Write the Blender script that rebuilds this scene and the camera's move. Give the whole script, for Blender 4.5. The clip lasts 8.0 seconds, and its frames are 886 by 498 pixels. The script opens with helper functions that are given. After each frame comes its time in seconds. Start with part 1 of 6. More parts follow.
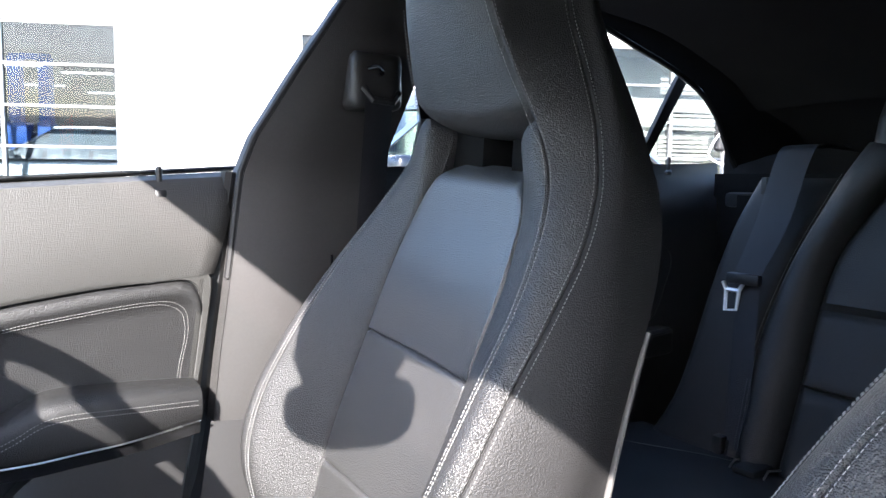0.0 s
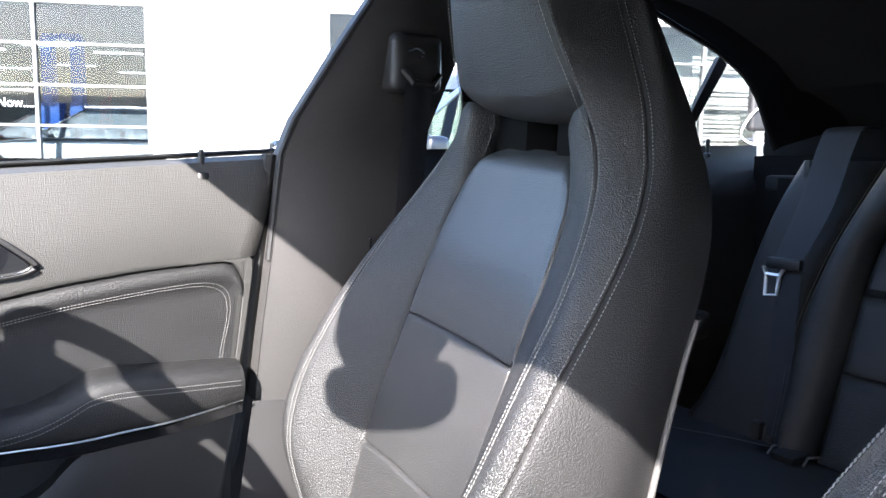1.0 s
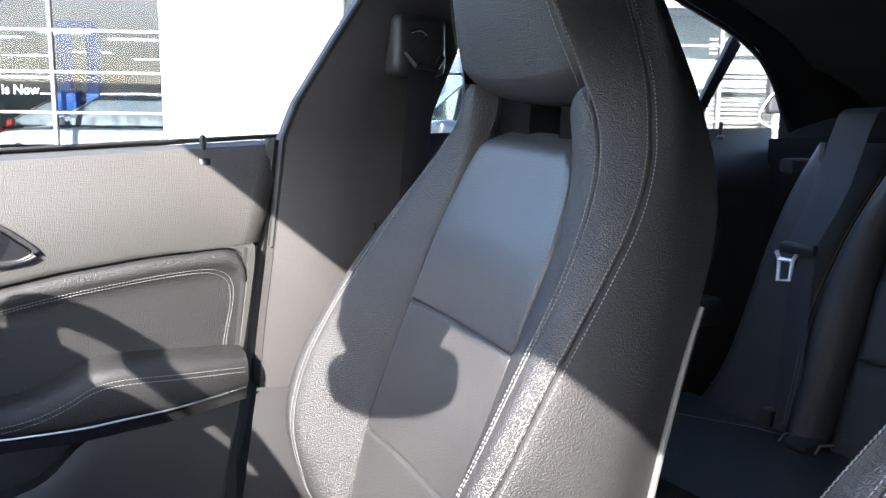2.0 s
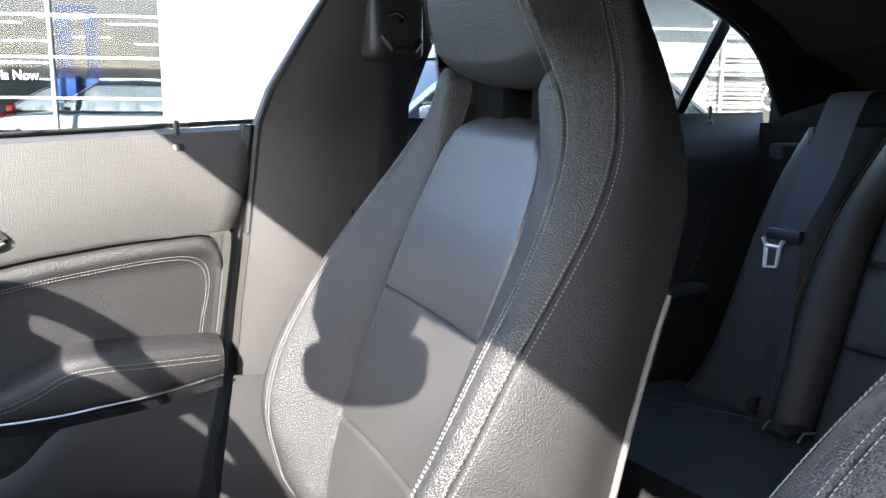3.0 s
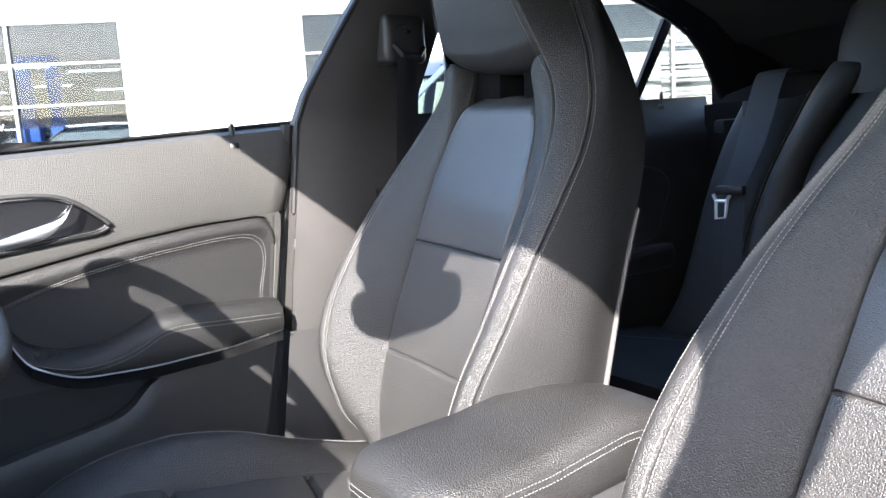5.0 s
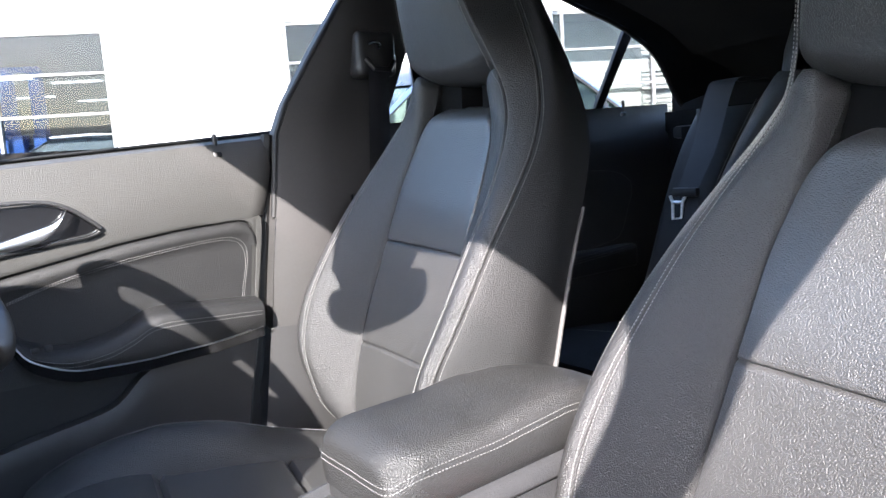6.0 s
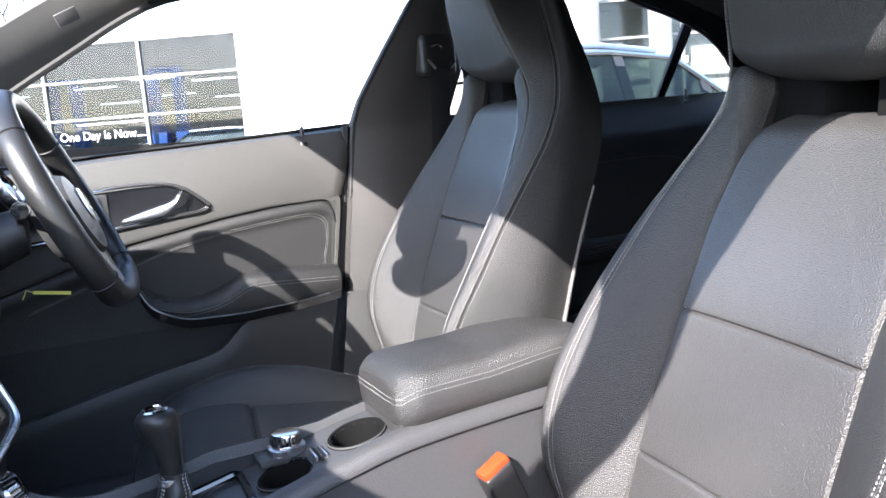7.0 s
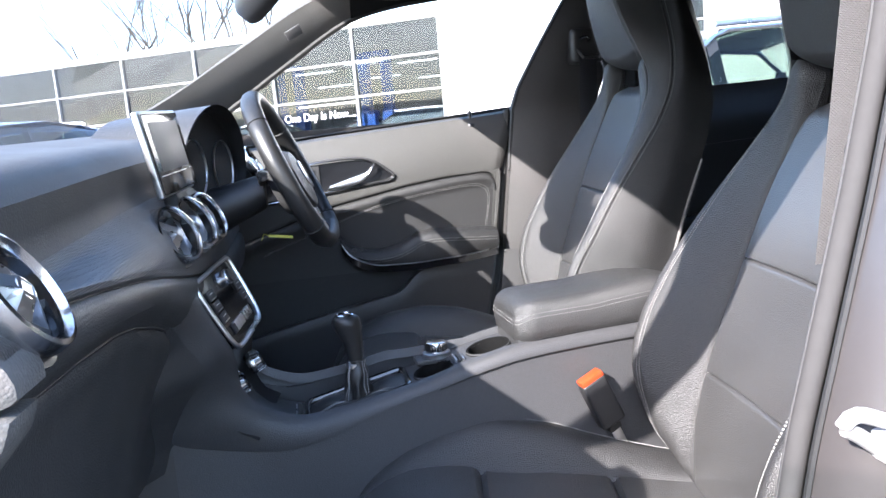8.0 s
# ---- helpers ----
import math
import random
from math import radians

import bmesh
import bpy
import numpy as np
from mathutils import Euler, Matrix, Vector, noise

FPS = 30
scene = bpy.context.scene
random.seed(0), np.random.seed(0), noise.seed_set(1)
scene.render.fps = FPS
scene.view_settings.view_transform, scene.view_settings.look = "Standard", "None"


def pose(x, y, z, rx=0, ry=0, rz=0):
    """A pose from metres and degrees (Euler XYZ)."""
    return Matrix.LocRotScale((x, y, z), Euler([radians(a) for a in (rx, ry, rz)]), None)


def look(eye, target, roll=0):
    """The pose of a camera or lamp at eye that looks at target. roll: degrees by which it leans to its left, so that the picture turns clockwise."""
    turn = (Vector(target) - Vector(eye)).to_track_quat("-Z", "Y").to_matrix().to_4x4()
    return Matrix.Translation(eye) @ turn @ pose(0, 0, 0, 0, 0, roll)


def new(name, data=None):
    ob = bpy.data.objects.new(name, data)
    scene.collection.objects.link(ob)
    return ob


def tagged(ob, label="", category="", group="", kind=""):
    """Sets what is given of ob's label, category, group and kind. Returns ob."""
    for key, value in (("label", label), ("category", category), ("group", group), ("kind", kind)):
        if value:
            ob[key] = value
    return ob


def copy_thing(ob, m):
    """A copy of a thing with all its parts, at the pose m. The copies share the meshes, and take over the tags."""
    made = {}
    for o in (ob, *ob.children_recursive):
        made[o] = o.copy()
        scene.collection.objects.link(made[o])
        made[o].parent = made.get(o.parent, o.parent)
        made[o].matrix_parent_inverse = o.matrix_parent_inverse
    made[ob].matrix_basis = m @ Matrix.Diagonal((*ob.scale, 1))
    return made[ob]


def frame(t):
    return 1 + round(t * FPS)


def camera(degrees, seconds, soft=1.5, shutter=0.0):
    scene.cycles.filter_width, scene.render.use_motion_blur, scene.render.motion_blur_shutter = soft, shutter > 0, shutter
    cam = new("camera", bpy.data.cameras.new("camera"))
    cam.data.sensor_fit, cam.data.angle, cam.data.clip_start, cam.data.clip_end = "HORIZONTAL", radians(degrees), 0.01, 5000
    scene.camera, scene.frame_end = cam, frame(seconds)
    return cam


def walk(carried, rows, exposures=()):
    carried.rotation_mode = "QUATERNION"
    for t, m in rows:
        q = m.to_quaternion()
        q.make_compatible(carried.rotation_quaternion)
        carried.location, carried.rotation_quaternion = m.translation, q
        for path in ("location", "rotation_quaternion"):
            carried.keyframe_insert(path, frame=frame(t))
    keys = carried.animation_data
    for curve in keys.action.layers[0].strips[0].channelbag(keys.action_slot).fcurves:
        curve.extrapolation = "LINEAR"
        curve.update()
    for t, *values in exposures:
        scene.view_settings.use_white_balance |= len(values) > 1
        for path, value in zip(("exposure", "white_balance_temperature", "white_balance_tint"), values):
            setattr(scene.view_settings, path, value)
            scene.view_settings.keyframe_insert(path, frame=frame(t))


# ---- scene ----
cam = camera(62.7, 8.0)
EXPOSURES = [(0.0, 3.24, 6150, 15), (1.5, 3.25, 6150, 15), (3.0, 3.36, 6400, 14), (4.5, 3.32, 6350, 14), (6.2, 3.02, 6150, 15), (7.2, 3.08, 6150, 15), (8.0, 3.04, 6050, 15)]
PATH = [
    (0, (0.001, -0.369, 0.981), (1.158, 1.25, 0.785), 0.8),
    (0.5, (-0.011, -0.362, 0.995), (1.118, 1.274, 0.774), 0.9),
    (1, (-0.016, -0.356, 0.986), (1.081, 1.298, 0.734), 0.9),
    (1.5, (-0.013, -0.351, 0.985), (1.059, 1.316, 0.714), 0.8),
    (3, (0.046, -0.362, 0.985), (1.095, 1.308, 0.653), 0.5),
    (3.5, (0.039, -0.371, 0.989), (1.1, 1.29, 0.647), 0.4),
    (4, (0.004, -0.405, 0.989), (1.074, 1.249, 0.643), 0.5),
    (4.5, (-0.083, -0.466, 0.973), (1.015, 1.178, 0.671), -2.9),
    (4.7, (-0.123, -0.499, 0.942), (0.987, 1.14, 0.653), -3.4),
    (5.8, (-0.194, -0.622, 0.906), (0.966, 0.991, 0.675), -3.5),
    (6, (-0.195, -0.641, 0.915), (0.959, 0.973, 0.665), -4.1),
    (6.5, (-0.199, -0.719, 0.913), (0.924, 0.917, 0.661), -4.2),
    (7, (-0.187, -0.888, 0.9), (0.687, 0.893, 0.645), -4.6),
    (7.5, (-0.19, -1.062, 0.905), (0.408, 0.829, 0.642), -5.3),
    (8, (-0.189, -1.216, 0.893), (0.175, 0.732, 0.621), -5.0),
]
walk(cam, [(t, look(eye, target, roll)) for t, eye, target, roll in PATH], EXPOSURES)




# ---- world, sun ----
SUN_WAY = Vector((0.66, 0.55, -0.51)).normalized()
world = bpy.data.worlds.new("sky_world")
scene.world = world
world.use_nodes = True
wn = world.node_tree.nodes
sky = wn.new("ShaderNodeTexSky")
sky.sky_type = "NISHITA"
sky.sun_disc = False
sky.sun_elevation = math.asin(-SUN_WAY.z)
sky.sun_rotation = math.atan2(-SUN_WAY.x, -SUN_WAY.y)
wn["Background"].inputs["Strength"].default_value = 0.15
world.node_tree.links.new(sky.outputs[0], wn["Background"].inputs["Color"])
sun_data = bpy.data.lights.new("sun", "SUN")
sun_data.energy, sun_data.angle, sun_data.color = 3.5, radians(0.55), (1.0, 0.93, 0.84)
sun = new("sun", sun_data)
sun.matrix_world = look((0, 0, 6), Vector((0, 0, 6)) + SUN_WAY)

# ---- materials ----


def mat(name, col, rough=0.5, metal=0.0, grain=0.0, size=300.0, vary=0.12, big=6.0, kind="noise", coat=0.0, spec=0.5, sheen=0.0):
    """A surface: base colour varied at two scales, roughness varied, fine relief of grain metres at size per metre."""
    m = bpy.data.materials.new(name)
    m.use_nodes = True
    nt = m.node_tree
    b = nt.nodes["Principled BSDF"]
    link = nt.links.new
    tc = nt.nodes.new("ShaderNodeTexCoord")
    n1 = nt.nodes.new("ShaderNodeTexNoise")
    n1.inputs["Scale"].default_value, n1.inputs["Detail"].default_value = big, 6.0
    n2 = nt.nodes.new("ShaderNodeTexNoise")
    n2.inputs["Scale"].default_value, n2.inputs["Detail"].default_value = size * 0.35, 3.0
    link(tc.outputs["Object"], n1.inputs["Vector"]), link(tc.outputs["Object"], n2.inputs["Vector"])
    add = nt.nodes.new("ShaderNodeMath")
    add.operation = "ADD"
    link(n1.outputs["Fac"], add.inputs[0]), link(n2.outputs["Fac"], add.inputs[1])
    ramp = nt.nodes.new("ShaderNodeMapRange")
    ramp.inputs["From Min"].default_value, ramp.inputs["From Max"].default_value = 0.6, 1.4
    ramp.inputs["To Min"].default_value, ramp.inputs["To Max"].default_value = 1 - vary, 1 + vary
    link(add.outputs[0], ramp.inputs["Value"])
    mul = nt.nodes.new("ShaderNodeVectorMath")
    mul.operation = "SCALE"
    mul.inputs[0].default_value = col
    link(ramp.outputs[0], mul.inputs["Scale"])
    link(mul.outputs[0], b.inputs["Base Color"])
    rr = nt.nodes.new("ShaderNodeMapRange")
    rr.inputs["From Min"].default_value, rr.inputs["From Max"].default_value = 0.3, 0.7
    rr.inputs["To Min"].default_value, rr.inputs["To Max"].default_value = max(rough - 0.07, 0.02), min(rough + 0.07, 1)
    link(n1.outputs["Fac"], rr.inputs["Value"])
    link(rr.outputs[0], b.inputs["Roughness"])
    b.inputs["Metallic"].default_value = metal
    b.inputs["Specular IOR Level"].default_value = spec
    b.inputs["Coat Weight"].default_value = coat
    b.inputs["Coat Roughness"].default_value = max(rough - 0.15, 0.08)
    b.inputs["Sheen Weight"].default_value = sheen
    if grain:
        bump = nt.nodes.new("ShaderNodeBump")
        bump.inputs["Strength"].default_value = 1.0
        bump.inputs["Distance"].default_value = grain
        if kind == "cells":
            v = nt.nodes.new("ShaderNodeTexVoronoi")
            v.feature = "SMOOTH_F1"
            v.inputs["Smoothness"].default_value = 0.22
            v.inputs["Scale"].default_value = size
            v.inputs["Randomness"].default_value = 0.9
            wob = nt.nodes.new("ShaderNodeTexNoise")
            wob.inputs["Scale"].default_value = size * 0.5
            mixv = nt.nodes.new("ShaderNodeVectorMath")
            mixv.operation = "MULTIPLY_ADD"
            mixv.inputs[1].default_value = (0.20 / size,) * 3
            link(tc.outputs["Object"], wob.inputs["Vector"])
            link(wob.outputs["Color"], mixv.inputs[0]), link(tc.outputs["Object"], mixv.inputs[2])
            link(mixv.outputs[0], v.inputs["Vector"])
            link(v.outputs["Distance"], bump.inputs["Height"])
            bump.invert = True
        elif kind == "weave":
            w1, w2 = nt.nodes.new("ShaderNodeTexWave"), nt.nodes.new("ShaderNodeTexWave")
            w1.bands_direction, w2.bands_direction = "DIAGONAL", "Z"
            w1.inputs["Scale"].default_value = w2.inputs["Scale"].default_value = size / 6.283
            link(tc.outputs["Object"], w1.inputs["Vector"]), link(tc.outputs["Object"], w2.inputs["Vector"])
            mm = nt.nodes.new("ShaderNodeMath")
            mm.operation = "MULTIPLY"
            link(w1.outputs["Fac"], mm.inputs[0]), link(w2.outputs["Fac"], mm.inputs[1])
            link(mm.outputs[0], bump.inputs["Height"])
        else:
            n3 = nt.nodes.new("ShaderNodeTexNoise")
            n3.inputs["Scale"].default_value, n3.inputs["Detail"].default_value = size, 4.0
            link(tc.outputs["Object"], n3.inputs["Vector"])
            link(n3.outputs["Fac"], bump.inputs["Height"])
        link(bump.outputs[0], b.inputs["Normal"])
    return m


def glass(name, tint=(1, 1, 1), gloss=1.0):
    """A thin pane: clear, with gloss by Fresnel."""
    m = bpy.data.materials.new(name)
    m.use_nodes = True
    nt = m.node_tree
    nt.nodes.remove(nt.nodes["Principled BSDF"])
    out = nt.nodes["Material Output"]
    t, g, mx, f = (nt.nodes.new(k) for k in ("ShaderNodeBsdfTransparent", "ShaderNodeBsdfGlossy", "ShaderNodeMixShader", "ShaderNodeLayerWeight"))
    t.inputs[0].default_value = (*tint, 1)
    g.inputs["Roughness"].default_value = 0.01
    pw, sc = nt.nodes.new("ShaderNodeMath"), nt.nodes.new("ShaderNodeMath")
    pw.operation, pw.inputs[1].default_value = "POWER", 5.0
    sc.operation, sc.inputs[1].default_value, sc.inputs[2].default_value = "MULTIPLY_ADD", 0.9, 0.05 * gloss
    nt.links.new(f.outputs["Facing"], pw.inputs[0])
    nt.links.new(pw.outputs[0], sc.inputs[0])
    nt.links.new(sc.outputs[0], mx.inputs[0])
    nt.links.new(t.outputs[0], mx.inputs[1]), nt.links.new(g.outputs[0], mx.inputs[2])
    nt.links.new(mx.outputs[0], out.inputs["Surface"])
    return m


def glow(name, col, power):
    m = bpy.data.materials.new(name)
    m.use_nodes = True
    b = m.node_tree.nodes["Principled BSDF"]
    b.inputs["Emission Color"].default_value = (*col, 1)
    b.inputs["Emission Strength"].default_value = power
    return m


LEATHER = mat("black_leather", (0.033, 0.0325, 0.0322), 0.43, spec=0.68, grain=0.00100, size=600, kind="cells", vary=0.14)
# door leather; on the rear bench its darkness stands in for shade
DOOR_AND_SHADED_LEATHER = mat("door_and_shaded_bench_leather", (0.021, 0.0208, 0.0208), 0.50, spec=0.50, grain=0.00070, size=600, kind="cells", vary=0.12)
# smoother and darker: shade of seat flanks and rear bench is in the colour
SHADED_SIDE = mat("smooth_shaded_side_leather", (0.021, 0.0207, 0.0206), 0.58, spec=0.35, grain=0.00055, size=620, kind="cells", vary=0.12)
LEATHER_FINE = mat("black_leather_panel", (0.045, 0.0442, 0.0434), 0.44, spec=0.70, coat=0.70, grain=0.00115, size=570, kind="cells", vary=0.15)
WHEEL = mat("smooth_wheel_leather", (0.018, 0.018, 0.018), 0.40, spec=0.5, grain=0.0002, size=500, kind="cells", vary=0.1)
SOFT = mat("grained_soft_plastic", (0.036, 0.036, 0.037), 0.46, grain=0.0005, size=480, kind="cells", vary=0.08)
DOORTRIM = mat("grained_door_trim", (0.053, 0.052, 0.049), 0.55, grain=0.00058, size=600, kind="cells", vary=0.08)
HARD = mat("grained_hard_plastic", (0.036, 0.035, 0.035), 0.50, grain=0.0002, size=700, vary=0.08)
# paler than the dash plastic: sky light from the doorway is in the colour
LIT_CONSOLE = mat("lit_console_plastic", (0.044, 0.044, 0.046), 0.48, grain=0.0004, size=480, kind="cells", vary=0.1)
PILLAR = mat("pillar_trim", (0.050, 0.0475, 0.046), 0.60, grain=0.0007, size=700, vary=0.1)
PILLAR_CLOTH = mat("pillar_cloth", (0.066, 0.065, 0.061), 0.9, grain=0.0006, size=900, vary=0.08)
HEADLINER = mat("black_headliner", (0.0075, 0.0075, 0.0085), 0.95, grain=0.0006, size=800, vary=0.15)
CARPET = mat("black_carpet", (0.014, 0.014, 0.015), 1.0, grain=0.003, size=700, vary=0.3)
# near black: the shade inside recesses is put into this colour
VOID = mat("recess_shade_black", (0.006, 0.006, 0.006), 0.95, spec=0.1, grain=0.0003, size=400, vary=0.2)
RUBBER = mat("black_rubber", (0.012, 0.012, 0.012), 0.6, grain=0.0003, size=300, vary=0.2)
DARK = mat("dark_plastic", (0.018, 0.018, 0.019), 0.45, grain=0.0002, size=500, vary=0.15)
GLOSSY = mat("gloss_black_plastic", (0.008, 0.008, 0.009), 0.12, vary=0.1, coat=0.6)
CHROME = mat("chrome", (0.62, 0.62, 0.63), 0.20, 1.0, vary=0.03)
SATIN = mat("satin_silver", (0.62, 0.62, 0.62), 0.30, 1.0, grain=0.0001, size=900, vary=0.05)
THREAD = mat("grey_thread", (0.25, 0.246, 0.24), 0.8, vary=0.2)
WEBBING = mat("belt_webbing", (0.013, 0.013, 0.017), 0.55, grain=0.0006, size=1400, kind="weave", vary=0.1)
TRIM = mat("woven_trim", (0.060, 0.060, 0.062), 0.5, grain=0.0006, size=900, kind="weave", vary=0.1)
DASHTOP = mat("grained_dash_top", (0.050, 0.050, 0.051), 0.62, grain=0.0003, size=420, kind="cells", vary=0.08)
PALETRIM = mat("pale_grained_trim", (0.095, 0.091, 0.088), 0.6, grain=0.0005, size=420, kind="cells", vary=0.1)
ORANGE = mat("orange_plastic", (0.42, 0.045, 0.01), 0.4, vary=0.06)
PAINT = mat("silver_paint", (0.052, 0.047, 0.046), 0.35, 0.2, vary=0.05, coat=0.3)
PALE = mat("pale_plastic", (0.75, 0.74, 0.71), 0.4, vary=0.05)
PAPER = mat("yellow_card", (0.62, 0.62, 0.12), 0.7, vary=0.05)
GLASS = glass("window_glass", (0.93, 0.95, 0.94))
DARKGLASS = glass("tinted_glass", (0.10, 0.11, 0.12))
WHITEWALL = mat("white_render", (0.80, 0.79, 0.77), 0.8, grain=0.002, size=60, vary=0.04, big=0.7)
ALU = mat("grey_aluminium", (0.17, 0.175, 0.18), 0.5, 0.2, vary=0.06)
ASPHALT = mat("asphalt", (0.055, 0.054, 0.052), 0.9, grain=0.004, size=90, vary=0.3, big=1.2)
INSIDE = mat("workshop_grey", (0.27, 0.28, 0.28), 0.8, size=4, vary=0.25, big=0.6)
LIFTBLUE = mat("lift_blue", (0.03, 0.10, 0.36), 0.4, vary=0.08)
PANELGREY = mat("panel_grey", (0.33, 0.33, 0.32), 0.6, vary=0.1, big=0.9)

# ---- mesh helpers ----


def hermite(table, t):
    """Values of a table of rows (t, values...) at t, on a smooth curve."""
    k = np.array([r[0] for r in table], float)
    v = np.array([r[1:] for r in table], float)
    t = min(max(t, k[0]), k[-1])
    i = int(min(max(np.searchsorted(k, t) - 1, 0), len(k) - 2))

    def slope(j):
        if 0 < j < len(k) - 1:
            return (v[j + 1] - v[j - 1]) / (k[j + 1] - k[j - 1])
        return (v[1] - v[0]) / (k[1] - k[0]) if j == 0 else (v[-1] - v[-2]) / (k[-1] - k[-2])

    h = k[i + 1] - k[i]
    s = (t - k[i]) / h
    return ((2 * s**3 - 3 * s**2 + 1) * v[i] + (s**3 - 2 * s**2 + s) * h * slope(i)
            + (3 * s**2 - 2 * s**3) * v[i + 1] + (s**3 - s**2) * h * slope(i + 1))


def smooth_line(points, n, closed=False):
    """n points on a smooth curve through the given points."""
    pts = [Vector(p) for p in points]
    if closed:
        pts = [pts[-1]] + pts + [pts[0], pts[1]]
    d = [0.0]
    for a, b in zip(pts, pts[1:]):
        d.append(d[-1] + max((b - a).length, 1e-6))
    table = [(s, *p) for s, p in zip(d, pts)]
    lo, hi = (d[1], d[-2]) if closed else (d[0], d[-1])
    steps = np.linspace(lo, hi, n + 1)[:-1] if closed else np.linspace(lo, hi, n)
    return [Vector(hermite(table, s)) for s in steps]


def grid(fn, nu, nv, keep=None):
    """A sheet: fn(a, b) for a, b from 0 to 1."""
    bm = bmesh.new()
    vs = [[bm.verts.new(fn(i / nu, j / nv)) for j in range(nv + 1)] for i in range(nu + 1)]
    for i in range(nu):
        for j in range(nv):
            if keep is None or keep((i + 0.5) / nu, (j + 0.5) / nv):
                bm.faces.new((vs[i][j], vs[i + 1][j], vs[i + 1][j + 1], vs[i][j + 1]))
    return bm


def loft(rings, cap=True, closed=True):
    """A skin over rings of equally many points."""
    bm = bmesh.new()
    vs = [[bm.verts.new(p) for p in ring] for ring in rings]
    n = len(vs[0])
    for a, b in zip(vs, vs[1:]):
        for i in range(n if closed else n - 1):
            j = (i + 1) % n
            bm.faces.new((a[i], a[j], b[j], b[i]))
    if cap and closed:
        bm.faces.new(list(reversed(vs[0])))
        bm.faces.new(vs[-1])
    return bm


def tube(points, radius, seg=8, closed=False, flat=1.0):
    """A round bar along a line; flat squeezes it."""
    pts = [Vector(p) for p in points]
    rings = []
    up = Vector((0, 0, 1))
    n = len(pts)
    for i, p in enumerate(pts):
        a, b = (pts[i - 1], pts[(i + 1) % n]) if closed else (pts[max(i - 1, 0)], pts[min(i + 1, n - 1)])
        way = (b - a).normalized()
        side = way.cross(up)
        side = side.normalized() if side.length > 1e-4 else Vector((1, 0, 0))
        top = side.cross(way).normalized()
        r = radius(i / max(n - 1, 1)) if callable(radius) else radius
        rings.append([p + side * (r * math.cos(6.28319 * k / seg)) + top * (r * flat * math.sin(6.28319 * k / seg)) for k in range(seg)])
    if closed:
        rings.append(rings[0])
        bm = bmesh.new()
        vs = [[bm.verts.new(q) for q in ring] for ring in rings[:-1]]
        vs.append(vs[0])
        for a, b in zip(vs, vs[1:]):
            for k in range(seg):
                bm.faces.new((a[k], a[(k + 1) % seg], b[(k + 1) % seg], b[k]))
        return bm
    return loft(rings)


def rbox(x0, x1, y0, y1, z0, z1, bevel=0.004, seg=2):
    bm = bmesh.new()
    bmesh.ops.create_cube(bm, size=1)
    bmesh.ops.transform(bm, matrix=Matrix.Translation(((x0 + x1) / 2, (y0 + y1) / 2, (z0 + z1) / 2)) @ Matrix.Diagonal((x1 - x0, y1 - y0, z1 - z0, 1)), verts=bm.verts)
    if bevel:
        bmesh.ops.bevel(bm, geom=bm.edges[:], offset=bevel, segments=seg, affect="EDGES", profile=0.6)
    return bm


def slab(outline, thick, way, bevel=0.0):
    """A plate: an outline of 3D points pushed along way by thick."""
    bm = bmesh.new()
    way = Vector(way).normalized() * thick
    a = [bm.verts.new(p) for p in outline]
    b = [bm.verts.new(Vector(p) + way) for p in outline]
    bm.faces.new(a)
    bm.faces.new(list(reversed(b)))
    for i in range(len(a)):
        j = (i + 1) % len(a)
        bm.faces.new((a[j], a[i], b[i], b[j]))
    bmesh.ops.recalc_face_normals(bm, faces=bm.faces[:])
    if bevel:
        sharp = [e for e in bm.edges if len(e.link_faces) == 2 and e.calc_face_angle() > 0.7]
        bmesh.ops.bevel(bm, geom=sharp, offset=bevel, segments=2, affect="EDGES", profile=0.6)
    return bm


def lathe(profile, seg=32, m=None):
    """A turned body: (radius, height) pairs about z, then moved by m."""
    bm = bmesh.new()
    rings = []
    for r, h in profile:
        rings.append([bm.verts.new((r * math.cos(6.283185 * k / seg), r * math.sin(6.283185 * k / seg), h)) for k in range(seg)] if r > 1e-6 else [bm.verts.new((0, 0, h))])
    for a, b in zip(rings, rings[1:]):
        for k in range(seg):
            j = (k + 1) % seg
            if len(a) == 1 and len(b) > 1:
                bm.faces.new((a[0], b[j], b[k]))
            elif len(b) == 1 and len(a) > 1:
                bm.faces.new((a[k], a[j], b[0]))
            elif len(a) > 1:
                bm.faces.new((a[k], a[j], b[j], b[k]))
    if m is not None:
        bmesh.ops.transform(bm, matrix=m, verts=bm.verts)
    return bm


def joined(*bms):
    """Several meshes of one part as one."""
    out = bmesh.new()
    for b in bms:
        me = bpy.data.meshes.new("piece")
        b.to_mesh(me)
        b.free()
        out.from_mesh(me)
        bpy.data.meshes.remove(me)
    return out


